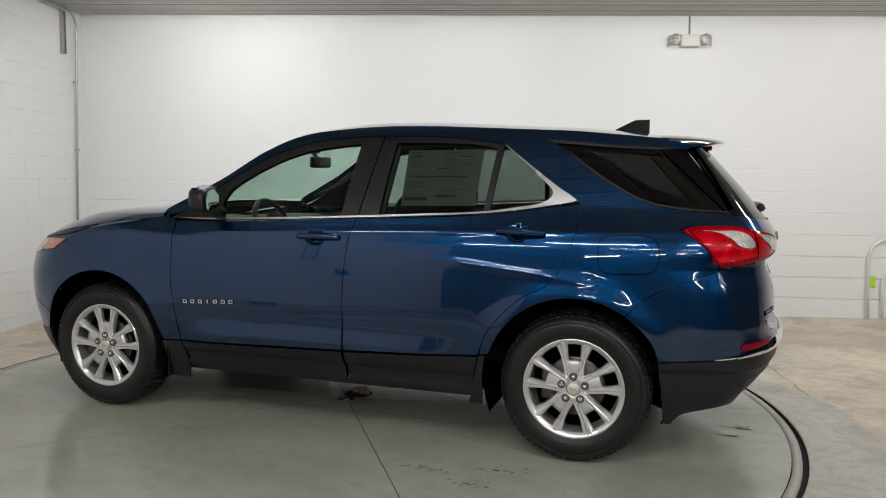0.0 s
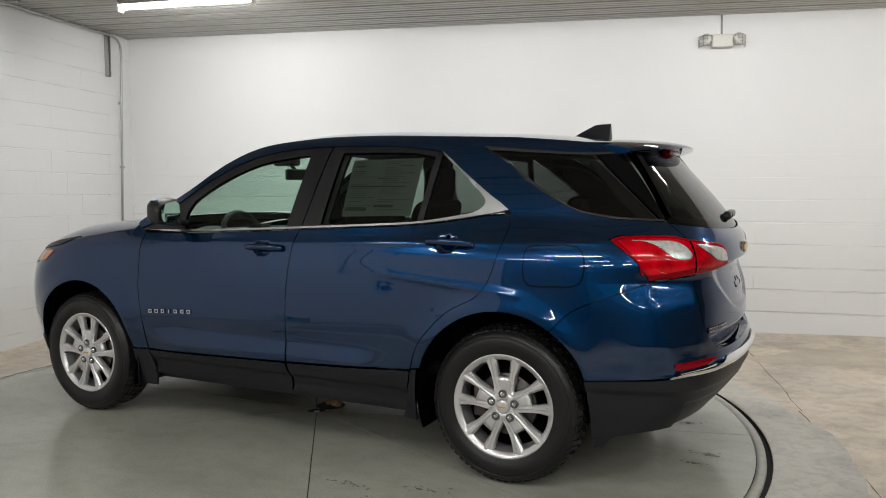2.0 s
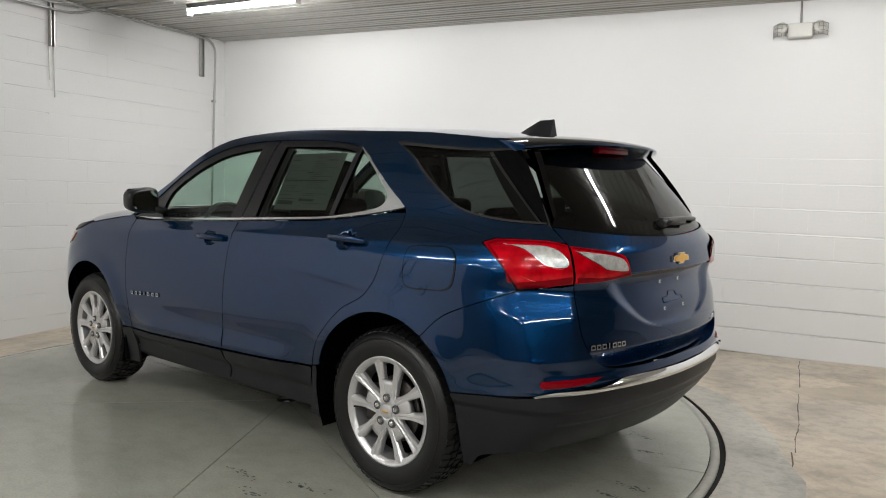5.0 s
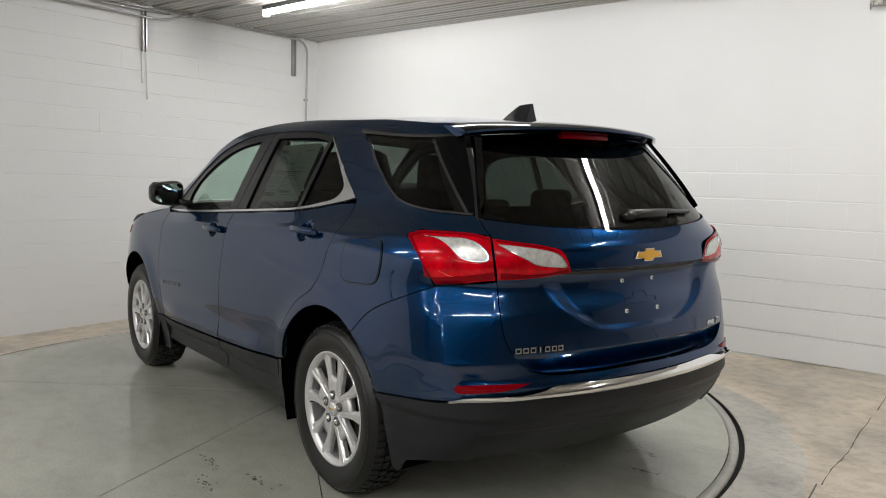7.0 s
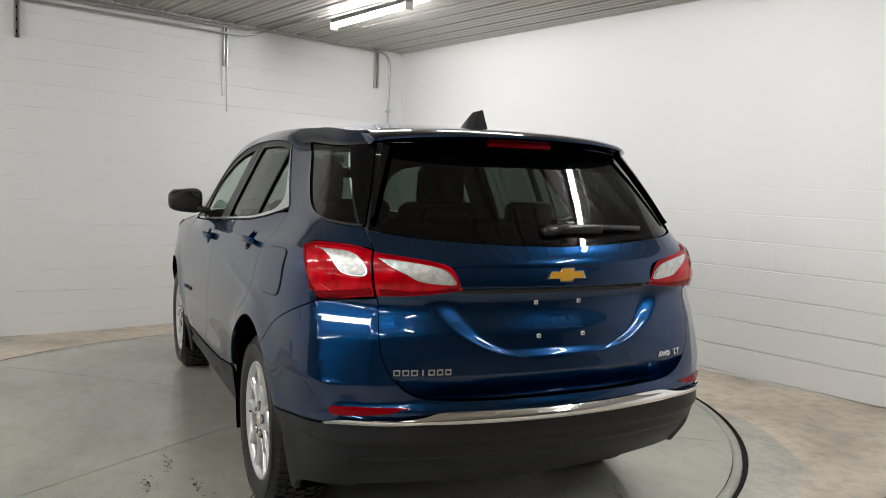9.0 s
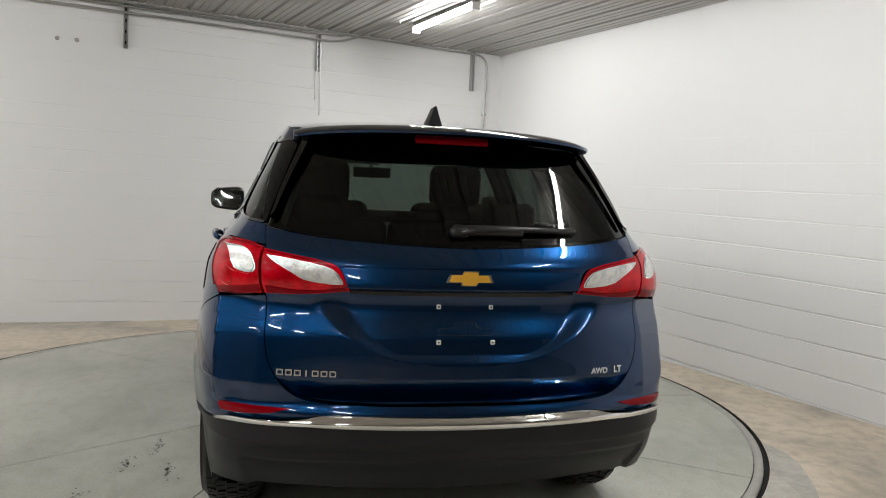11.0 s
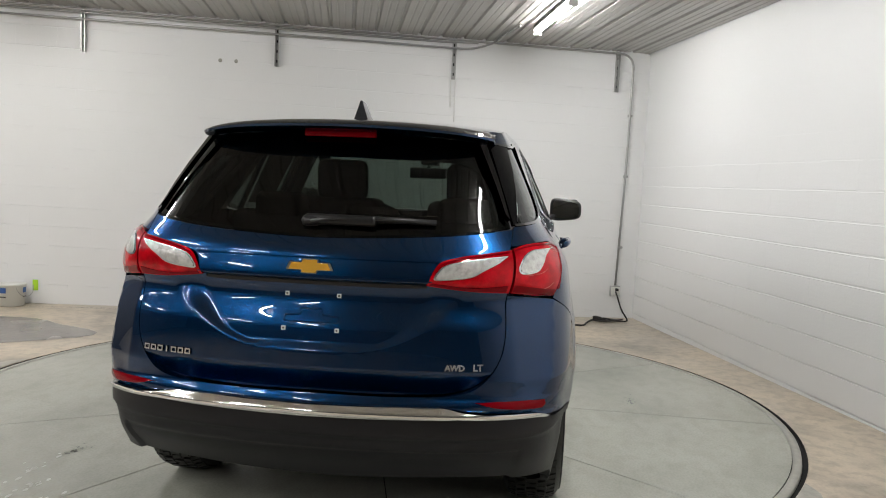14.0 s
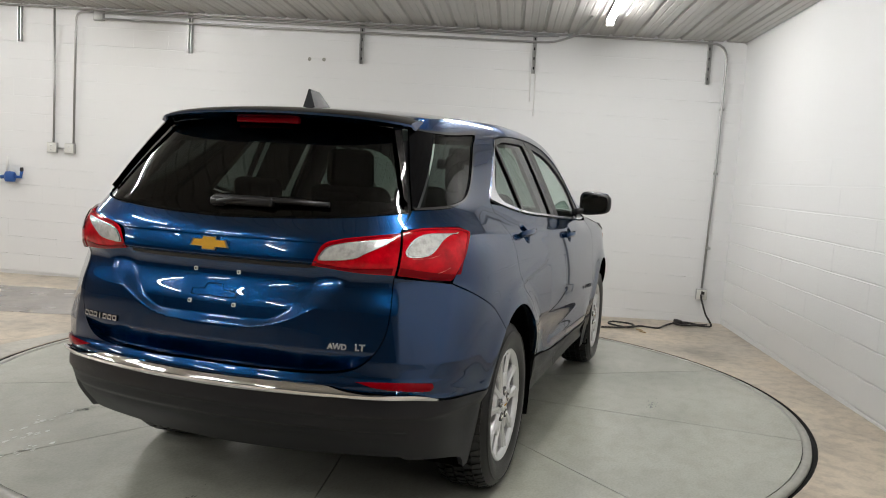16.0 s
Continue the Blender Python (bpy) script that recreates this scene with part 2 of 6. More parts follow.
def lathe(profile, n=64, axis="y", closed=False):
    """Turn (radius, along) points round an axis; returns verts and faces."""
    verts, faces = [], []
    k = len(profile)
    for i in range(n):
        a = 2 * math.pi * i / n
        for r, h in profile:
            verts.append((r * math.cos(a), h, r * math.sin(a)) if axis == "y" else (r * math.cos(a), r * math.sin(a), h))
    for i in range(n):
        j = (i + 1) % n
        for p in range(k if closed else k - 1):
            q = (p + 1) % k
            f = (i * k + p, j * k + p, j * k + q, i * k + q)
            faces.append(f if axis == "y" else f[::-1])
    return verts, faces


def tube(points, radius, sides=10):
    """A pipe through points."""
    pts = [Vector(p) for p in points]
    verts, faces = [], []
    side = None
    for i, p in enumerate(pts):
        d = (pts[min(i + 1, len(pts) - 1)] - pts[max(i - 1, 0)]).normalized()
        if side is None:
            side = d.orthogonal().normalized()
        side = (side - d * side.dot(d)).normalized()
        up = d.cross(side)
        for k in range(sides):
            a = 2 * math.pi * k / sides
            verts.append(p + radius * (math.cos(a) * side + math.sin(a) * up))
    for i in range(len(pts) - 1):
        for k in range(sides):
            l = (k + 1) % sides
            faces.append((i * sides + k, i * sides + l, (i + 1) * sides + l, (i + 1) * sides + k))
    faces.append(tuple(range(sides))[::-1])
    faces.append(tuple((len(pts) - 1) * sides + k for k in range(sides)))
    return verts, faces


def spline(points, step=0.02, closed=False):
    """A smooth line through points (any dimension); a point given twice is a corner."""
    pts = [np.array(p, float) for p in points]
    if closed:
        pts.append(pts[0])
    runs, run = [], [pts[0]]
    for a, b in zip(pts, pts[1:]):
        if np.allclose(a, b):
            runs.append(run)
            run = [b]
        else:
            run.append(b)
    runs.append(run)
    out = []
    for run in runs:
        if len(run) < 2:
            continue
        ext = [2 * run[0] - run[1]] + run + [2 * run[-1] - run[-2]]
        for i in range(1, len(ext) - 2):
            p0, p1, p2, p3 = ext[i - 1:i + 3]
            n = max(1, int(np.ceil(np.linalg.norm(p2 - p1) / step)))
            l0, l1, l2 = (max(np.linalg.norm(q - p) ** 0.5, 1e-4) for p, q in ((p0, p1), (p1, p2), (p2, p3)))
            m1 = l1 * ((p1 - p0) / l0 - (p2 - p0) / (l0 + l1) + (p2 - p1) / l1)
            m2 = l1 * ((p2 - p1) / l1 - (p3 - p1) / (l1 + l2) + (p3 - p2) / l2)
            for k in range(n):
                t = k / n
                out.append((2 * t**3 - 3 * t**2 + 1) * p1 + (t**3 - 2 * t**2 + t) * m1 + (3 * t**2 - 2 * t**3) * p2 + (t**3 - t**2) * m2)
    out.append(pts[-1])
    return out[:-1] if closed else out

# ---- the room ----
CORNER = Vector((-3.97, 1.83, 0))
UP = Vector((0.004, 0.017, 1.0))
ALONG_BACK = Vector((0.9699, 0.2437, 0))
ALONG_LEFT = Vector((0.2160, -0.9764, 0))
HIGH, LONG, DEEP = 2.875, 15.0, 20.0


def roof_height(u, v):
    """Height of the slightly sloping ceiling, u along the back wall, v along the left wall."""
    return HIGH - 0.0109 * u + 0.022 * min(v, 10.0)


def frame_of(along, inward):
    """A wall's own frame: x along it, y out of its face into the room, z up."""
    m = Matrix.Identity(4)
    up = UP.normalized()
    a = along.normalized()
    for col, v in enumerate((a, inward.normalized(), up)):
        for r in range(3):
            m[r][col] = v[r]
    m.translation = CORNER
    return m


BACK_WALL = frame_of(ALONG_BACK, Vector((ALONG_BACK.y, -ALONG_BACK.x, 0)))
LEFT_WALL = frame_of(ALONG_LEFT, Vector((-ALONG_LEFT.y, ALONG_LEFT.x, 0)))
FAR_CORNER = CORNER + ALONG_BACK * LONG + ALONG_LEFT * DEEP


def structure(name, data, mat, label, category):
    return tagged(part(name, data, mat), label, category, kind="structure")


def block_wall(name, m, length, label):
    w = structure(name, box_bm(-0.3 if name == "wall_back" else -0.0, length, -0.2, -0.012, -0.25, HIGH + 0.38), WALL, label, "wall")
    w.matrix_basis = m
    return w


wall_back = block_wall("wall_back", BACK_WALL, LONG, "white painted concrete block wall with thick mortar joints")
wall_left = block_wall("wall_left", LEFT_WALL, 10.4, "white painted block wall carrying conduits and steel channels")
# added walls out of view; their dark grey keeps reflections in the paint dark
front_base = CORNER + ALONG_LEFT * DEEP
for nm, m, length, lab in (("unseen_wall_front", Matrix.Translation(front_base - CORNER) @ BACK_WALL, LONG, "unseen plain grey wall added to close the bay"),
                           ("unseen_wall_right", Matrix.Translation(ALONG_BACK * LONG) @ LEFT_WALL, DEEP, "unseen plain grey end wall, added"),
                           ("unseen_wall_side", Matrix.Translation(ALONG_LEFT * 10.705) @ LEFT_WALL, DEEP - 10.4, "unseen plain grey wall added beyond the white blocks")):
    w = structure(nm, box_bm(-0.3, length + 0.3, -0.1, 0.1, -0.25, HIGH + 0.38), UNSEEN_GREY, lab, "wall")
    w.matrix_basis = m


def ceiling_mesh():
    """Steel sheet with ribs along the back wall; one mesh."""
    prof = []
    pitch, y = 0.2286, -0.02
    while y < DEEP + 0.3:
        prof += [(y, 0), (y + 0.012, 0.019), (y + 0.032, 0.019), (y + 0.046, 0), (y + 0.098, 0), (y + 0.103, 0.004), (y + 0.113, 0.004),
                 (y + 0.118, 0), (y + 0.160, 0), (y + 0.165, 0.004), (y + 0.175, 0.004), (y + 0.180, 0)]
        y += pitch
    verts, faces = [], []
    n = len(prof)
    for u in (-0.02, 4.9, 9.8, LONG + 0.3):
        for v, d in prof:
            p = CORNER + ALONG_BACK * u + ALONG_LEFT * v + Vector((0.012, 0.05, 0)) + Vector((0, 0, roof_height(u, v) + d))
            verts.append(p)
    for c in range(3):
        for i in range(n - 1):
            faces.append((c * n + i, c * n + i + 1, (c + 1) * n + i + 1, (c + 1) * n + i))
    return mesh("ceiling", verts, faces, CEILING, smooth=False)


tagged(new("ceiling", ceiling_mesh()), "pale ribbed sheet steel ceiling", "ceiling", kind="structure")
roof_slab = structure("roof_deck", box_bm(-0.5, LONG + 0.5, -0.5, DEEP + 0.5, HIGH + 0.4, HIGH + 0.5), UNSEEN_GREY, "plain deck above the ribbed ceiling", "roof")
m = Matrix.Identity(4)
for col, v in enumerate((ALONG_BACK, ALONG_LEFT, UP)):
    for r in range(3):
        m[r][col] = v[r]
m.translation = CORNER
roof_slab.matrix_basis = m

# floor: outer slab with a round opening, turntable disc, steel rims
TABLE = Vector((-0.105, -0.265, 0))
R_DISC, R_RIM, R_HOLE = 2.485, 2.535, 2.562


def annulus(r0, r1, z, n=160, centre=TABLE, fall=0.0):
    verts, faces = [], []
    for i in range(n):
        a = 2 * math.pi * i / n
        for r, h in ((r0, z), (r1, z)) if not fall else ((r0, z - fall), (r0 + 0.003, z), (r1 - 0.003, z), (r1, z - fall)):
            verts.append((centre.x + r * math.cos(a), centre.y + r * math.sin(a), h))
    k = 4 if fall else 2
    for i in range(n):
        j = (i + 1) % n
        for p in range(k - 1):
            faces.append((i * k + p, i * k + p + 1, j * k + p + 1, j * k + p))
    return verts, faces


def outer_floor():
    n = 160
    corners = [CORNER + ALONG_BACK * u + ALONG_LEFT * v for u, v in ((-0.3, -0.3), (LONG + 0.3, -0.3), (LONG + 0.3, DEEP + 0.3), (-0.3, DEEP + 0.3))]
    verts, faces = [], []
    for i in range(n):
        a = 2 * math.pi * i / n
        d = Vector((math.cos(a), math.sin(a), 0))
        far = 99.0
        for p, q in zip(corners, corners[1:] + corners[:1]):
            e = q - p
            den = d.x * e.y - d.y * e.x
            if abs(den) > 1e-9:
                w = p - TABLE
                t = (w.x * e.y - w.y * e.x) / den
                s = (w.x * d.y - w.y * d.x) / den
                if t > 0 and -1e-6 <= s <= 1 + 1e-6:
                    far = min(far, t)
        for r, h in ((R_HOLE, -0.05), (R_HOLE, -0.004), (R_HOLE + 0.004, 0.0), (R_HOLE + (far - R_HOLE) * 0.5, 0.0), (far, 0.0)):
            p = Vector((TABLE.x + d.x * r, TABLE.y + d.y * r, 0))
            v = (p - CORNER).dot(ALONG_LEFT)
            dip = 0.065 * math.exp(-((v - 3.2) / 1.7) ** 2) * max(0, (r - R_HOLE) / (far - R_HOLE)) if d.x < -0.3 else 0.0
            verts.append((p.x, p.y, h - dip))
    for c in corners:
        verts.append(c)
    for i in range(n):
        j = (i + 1) % n
        for p in range(4):
            faces.append((i * 5 + p, i * 5 + p + 1, j * 5 + p + 1, j * 5 + p))
    for k, c in enumerate(corners):
        ang = math.atan2(c.y - TABLE.y, c.x - TABLE.x) % (2 * math.pi)
        i = int(ang / (2 * math.pi) * n)
        faces.append((i * 5 + 4, n * 5 + k, ((i + 1) % n) * 5 + 4))
    me = mesh("floor", verts, faces, OUTER_FLOOR, smooth=False)
    # the opening's concrete wall is coloured near-black as shade in the ring gap
    me.materials.append(GAP)
    for i in range(n):
        me.polygons[4 * i].material_index = 1
    return me


floor = tagged(new("floor", outer_floor()), "stained tan and grey concrete floor", "floor", kind="structure")


def apron_mesh(n=72):
    """A worn grey band outside the ring, widest towards the room's middle."""
    v, f = [], []
    for i in range(n + 1):
        a = radians(-95 + 160 * i / n)
        w = math.sin(math.pi * i / n) ** 0.5
        r1 = R_HOLE + 0.006 + w * (0.36 + 0.035 * math.sin(i * 0.31) + 0.018 * math.sin(i * 0.9 + 1) + 0.008 * math.sin(i * 2.3))
        for r in (R_HOLE + 0.004, r1):
            v.append((TABLE.x + r * math.cos(a), TABLE.y + r * math.sin(a), 0.002))
    for i in range(n):
        f.append((2 * i, 2 * i + 1, 2 * i + 3, 2 * i + 2))
    return mesh("apron", v, f, APRON, False)


structure("apron", apron_mesh(), None, "worn grey concrete band round the turntable", "floor")


def puddle(cx, cy, rx, ry, turn, mat, name, label, seed, n=60):
    r = random.Random(seed)
    ph = [r.uniform(0, 6.28) for _ in range(5)]
    v, f = [(cx, cy, 0.0018)], []
    for i in range(n):
        a = 2 * math.pi * i / n
        k = 1 + 0.16 * math.sin(2 * a + ph[0]) + 0.10 * math.sin(3 * a + ph[1]) + 0.06 * math.sin(5 * a + ph[2]) + 0.04 * math.sin(9 * a + ph[3])
        x, y = rx * k * math.cos(a), ry * k * math.sin(a)
        c, s = math.cos(turn), math.sin(turn)
        v.append((cx + c * x - s * y, cy + s * x + c * y, 0.0018))
        f.append((0, 1 + i, 1 + (i + 1) % n))
    return structure(name, mesh(name, v, f, mat, False), None, label, "floor stain")


puddle(-0.90, -4.92, 1.6, 0.95, radians(100), WET, "wet_patch", "dark damp patch on the concrete", 4)
puddle(2.9, 2.55, 0.75, 0.28, radians(24), STAIN, "floor_stain", "dark worn stain on the concrete", 12)
pit = structure("turntable_gap", annulus(R_RIM - 0.02, R_HOLE + 0.02, -0.03), GAP, "dark gap round the turntable", "gap")


def disc_sector(a0, a1, gap=0.0026, n=14, rings=(0.06, 0.9, 1.7, R_DISC)):
    """One slab of the turntable, a wedge with a slight arris."""
    verts, faces = [], []
    for r in rings:
        for i in range(n + 1):
            a = a0 + (a1 - a0) * i / n
            off = gap / r
            a = min(max(a, a0 + off), a1 - off)
            verts.append((TABLE.x + r * math.cos(a), TABLE.y + r * math.sin(a), 0.0))
    k = n + 1
    for p in range(len(rings) - 1):
        for i in range(n):
            faces.append((p * k + i, (p + 1) * k + i, (p + 1) * k + i + 1, p * k + i + 1))
    rim = [i for i in range(k)] + [p * k + n for p in range(1, len(rings))] + [(len(rings) - 1) * k + i for i in range(n - 1, -1, -1)] + [p * k for p in range(len(rings) - 2, 0, -1)]
    base = len(verts)
    verts += [(verts[i][0], verts[i][1], -0.012) for i in rim]
    for i in range(len(rim)):
        j = (i + 1) % len(rim)
        faces.append((rim[i], base + i, base + j, rim[j]))
    return verts, faces


turntable = tagged(part("turntable", annulus(0.02, R_RIM - 0.002, -0.012), GAP), "round grey-green concrete turntable set flush in the floor", "turntable", kind="structure")
JOINTS = [radians(a) for a in (-56, -24, 14, 51, 88, 126, 182, 228)]
for a0, a1 in zip(JOINTS, JOINTS[1:] + [JOINTS[0] + 2 * math.pi]):
    sharpen(part("slab", disc_sector(a0, a1), TABLE_FLOOR, turntable))
part("rim", annulus(R_DISC + 0.0025, R_RIM, 0.001, fall=0.02), RIM_STEEL, turntable, "worn pale edge ring")
# flat near-black disc on the slab; its colour is the shade inside a drain hole
drain = tagged(part("drain_shade_disc", lathe([(0.0, 0.0), (0.082, 0.0), (0.088, -0.002)], 28, "z"), GAP), "near-black disc painted as a shaded round opening, with rusty iron scraps", "drain")
drain.location = (-0.077, -0.155, 0.003)
rng = random.Random(7)
for i in range(13):
    a, r = rng.uniform(-0.3, 3.4), rng.uniform(0.02, 0.07)
    scrap = part("scrap", lathe([(0.0, 0.030), (0.013, 0.027), (0.019, 0.010), (0.016, 0.0)], 7, "z"), RUST, drain)
    scrap.matrix_basis = pose(r * math.cos(a), r * math.sin(a), 0.0005, 0, 0, rng.uniform(0, 90))


# ---- ceiling lamps ----
def lamp(u, v, label="white strip lamp on the ribbed ceiling, lit"):
    base = CORNER + ALONG_BACK * u + ALONG_LEFT * v + Vector((0.012, 0.05, roof_height(u, v)))
    m = roof_slab.matrix_basis.copy()
    m.translation = base
    body = new("strip_lamp")
    body.matrix_basis = m
    tagged(body, label, "ceiling lamp", "strip lamps on the ceiling")
    part("housing", box_bm(0, 1.22, -0.036, 0.036, -0.043, -0.0, 0.005), DARK_STEEL, body)
    ring = [(0.034 * math.cos(math.pi * k / 8), -0.044 - 0.036 * math.sin(math.pi * k / 8)) for k in range(9)]
    n = len(ring)
    verts = [(x, y, z) for x in (0.015, 1.205) for y, z in ring]
    faces = [(k, k + 1, n + k + 1, n + k) for k in range(n - 1)]
    part("tube", (verts, faces), GLOW, body, "glowing white tube")
    for x in (0.0, 1.205):
        part("end_cap", box_bm(x, x + 0.015, -0.038, 0.038, -0.099, -0.02, 0.004), WHITE_PLASTIC, body)
    return body


ROW = (0.98, 3.25, 5.52, 7.8, 10.07, 12.34)
for v, us in ((1.50, (0.98,)), (2.0, (3.25, 5.52, 7.8)), (6.4, ROW[:5]), (9.0, ROW[:5]), (14.0, ROW[:4])):
    for u in us:
        lamp(u, v)


# ---- the car: its skin ----
from mathutils import geometry


def curve(xs, ys):
    """Smooth monotone interpolation through control values."""
    xs, ys = np.array(xs, float), np.array(ys, float)
    h = np.diff(xs); d = np.diff(ys) / h
    m = np.zeros_like(ys); m[0], m[-1] = d[0], d[-1]
    w1, w2 = 2 * h[1:] + h[:-1], h[1:] + 2 * h[:-1]
    ok = d[:-1] * d[1:] > 0
    m[1:-1][ok] = (w1 + w2)[ok] / (w1[ok] / d[:-1][ok] + w2[ok] / d[1:][ok])
    def f(q):
        q = np.clip(np.asarray(q, float), xs[0], xs[-1])
        i = np.clip(np.searchsorted(xs, q) - 1, 0, len(xs) - 2)
        t = (q - xs[i]) / h[i]
        return ((1 + 2 * t) * (1 - t) ** 2 * ys[i] + t * (1 - t) ** 2 * h[i] * m[i] + t * t * (3 - 2 * t) * ys[i + 1] + t * t * (t - 1) * h[i] * m[i + 1])
    return f

FLANK = curve([0.15, 0.25, 0.36, 0.45, 0.56, 0.66, 0.78, 0.92, 1.02, 1.08, 1.14, 1.25, 1.40, 1.52, 1.58, 1.62, 1.66],
              [0.845, 0.858, 0.868, 0.875, 0.898, 0.907, 0.902, 0.889, 0.874, 0.859, 0.835, 0.787, 0.716, 0.655, 0.612, 0.562, 0.46])
TAPER = curve([-2.4, -2.0, -1.7, -1.36, -0.8, 0.0, 0.8, 1.36, 1.7, 2.0, 2.4], [-0.09, -0.055, -0.025, -0.006, 0, 0, 0, 0, -0.008, -0.028, -0.06])
TAIL = curve([0.15, 0.30, 0.42, 0.52, 0.60, 0.635, 0.70, 0.84, 0.95, 1.02, 1.08, 1.17, 1.22, 1.30, 1.40, 1.52, 1.60, 1.66],
             [2.08, 2.19, 2.285, 2.313, 2.312, 2.300, 2.294, 2.284, 2.262, 2.282, 2.278, 2.225, 2.185, 2.12, 2.03, 1.92, 1.84, 1.76])
NOSE = curve([0.15, 0.25, 0.40, 0.55, 0.72, 0.85, 0.95, 1.05, 1.15, 1.66], [2.00, 2.12, 2.24, 2.28, 2.29, 2.26, 2.16, 1.98, 1.75, 1.50])
BACK, FORE, QUARTER, SWEEP = 1.30, -1.30, 1.49, 1.49
WHEEL_X, WHEEL_Z = 1.3625, 0.362

def flank(x, z):
    """Half width of the body's side."""
    x, z = np.asarray(x, float), np.asarray(z, float)
    lift = 0.03 * np.clip((x - 0.7) / 1.1, 0, 1) ** 1.2 * np.clip((z - 0.8) / 0.3, 0, 1)
    w = FLANK(z - lift) + TAPER(x) * (1.0 + 0 * z)
    ease = lambda q: np.clip(q, 0, 1) ** 2 * (3 - 2 * np.clip(q, 0, 1))
    w = w - 0.055 * ease((x - 0.6) / 0.9) * ease((z - 1.03) / 0.2) - 0.045 * ease((-x - 0.3) / 0.6) * ease((z - 1.0) / 0.15)
    crest = 1.052 + 0.028 * np.clip(x + 0.6, 0, 2.4)
    w = w + 0.0045 * np.exp(-((z - crest) / 0.016) ** 2) * ease((x + 0.9) / 0.5)
    fold = 0.935 - 0.10 * (x - 0.85)
    w = w + 0.004 * np.exp(-((z - fold) / 0.02) ** 2) * ease((x - 0.55) / 0.3) * ease((1.55 - x) / 0.25)
    w = w + 0.036 * np.exp(-((z - 0.465) / 0.075) ** 2) * ease((x + 1.0) / 0.5) * ease((0.98 - x) / 0.4)
    for wx in (-WHEEL_X, WHEEL_X):
        r = np.hypot(x - wx, z - WHEEL_Z)
        w = w + 0.016 * np.exp(-((r - 0.43) / 0.085) ** 2) * np.clip((z - 0.2) / 0.2, 0, 1)
    return w

def whole_body(s, z):
    """The body before the rear corners are planed: s runs from the tail's middle round to the nose's middle, z is the height."""
    s, z = np.broadcast_arrays(np.asarray(s, float), np.asarray(z, float))
    mid = (BACK - (s - QUARTER))
    x = np.clip(mid, FORE, BACK); y = flank(x, z)
    px, py = x.copy(), y.copy()
    for end, m in ((1, 5.0), (-1, 4.6)):
        sel = (s < QUARTER) if end == 1 else (mid < FORE)
        if not sel.any(): continue
        zz = z[sel]
        phi = s[sel] / QUARTER * np.pi / 2 if end == 1 else np.pi / 2 * (1 - np.clip((FORE - mid[sel]) / SWEEP, 0, 1))
        c, sn = np.cos(phi), np.sin(phi)
        x0 = BACK if end == 1 else -FORE
        tip = (TAIL(zz) if end == 1 else NOSE(zz)) - x0
        crown = 0.20 if end == 1 else 0.30
        q = np.interp(zz, [0.30, 0.48, 0.58, 0.68, 0.80, 0.95, 1.10, 1.40, 1.60], [9.5, 8.6, 7.0, 8.2, 7.2, 6.2, 6.2, 6.2, 5.2]) if end == 1 else m + 0 * zz
        lo, hi = np.zeros_like(zz), np.full_like(zz, 2.2)
        for _ in range(24):
            r = (lo + hi) / 2
            X, Y = r * c, r * sn
            a = np.maximum(tip - crown * Y * Y, 0.05)
            b = flank((x0 + X) * end, zz)
            out = (X / a) ** q + (Y / b) ** q > 1
            hi, lo = np.where(out, r, hi), np.where(out, lo, r)
        px[sel], py[sel] = (x0 + lo * c) * end, lo * sn
    return np.stack([px, -py, z], -1)


CORNER_Z = np.linspace(0.58, 1.0, 85)
CORNER_A = whole_body(np.full_like(CORNER_Z, 0.63), CORNER_Z)
CORNER_B = whole_body(np.interp(CORNER_Z, [0.60, 0.70, 0.96], [0.72, 0.765, 0.815]), CORNER_Z)


def body(s, z):
    """A place on the left half of the body, with a flat face planed across each rear corner below the lamps."""
    s, z = np.broadcast_arrays(np.asarray(s, float), np.asarray(z, float))
    p = whole_body(s, z)
    a, b = (np.stack([np.interp(z, CORNER_Z, q[:, k]) for k in (0, 1)], -1) for q in (CORNER_A, CORNER_B))
    n = np.stack([a[..., 1] - b[..., 1], b[..., 0] - a[..., 0]], -1)
    n /= np.linalg.norm(n, axis=-1, keepdims=True)
    over = ((p[..., :2] - a) * n).sum(-1)
    n, over = np.where(n[..., :1] < 0, -n, n), np.where(n[..., 0] < 0, -over, over)
    w = np.clip((z - 0.60) / 0.06, 0, 1) * np.clip((0.972 - z) / 0.008, 0, 1) * (s < 1.1)
    cut = np.clip(over, 0, None) * w
    return np.concatenate([p[..., :2] - n * cut[..., None], p[..., 2:]], -1)


def skin(s, z, off=0.0, push=None):
    """Body places for signed s (positive: left side), moved out along the normal."""
    s, z = np.asarray(s, float), np.asarray(z, float)
    side = np.where(s < 0, -1.0, 1.0)
    a, e = np.abs(s), 1e-3
    p = body(a, z)
    ds = (body(a + e, z) - body(np.maximum(a - e, 0), z))
    dz = (body(a, z + e) - body(a, z - e))
    n = np.cross(dz, ds)
    n /= np.maximum(np.linalg.norm(n, axis=-1, keepdims=True), 1e-9)
    mid = p - np.stack([np.clip(p[..., 0], -1.2, 1.2), 0 * a, 0 * a + 0.8], -1)
    n *= np.where((n[..., :2] * mid[..., :2]).sum(-1, keepdims=True) < 0, -1.0, 1.0)
    d = off + (push(a, z) if push is not None else 0.0)
    p = p + n * np.broadcast_to(np.asarray(d, float), a.shape)[..., None]
    p[..., 1] *= side
    n[..., 1] *= side
    return p, n


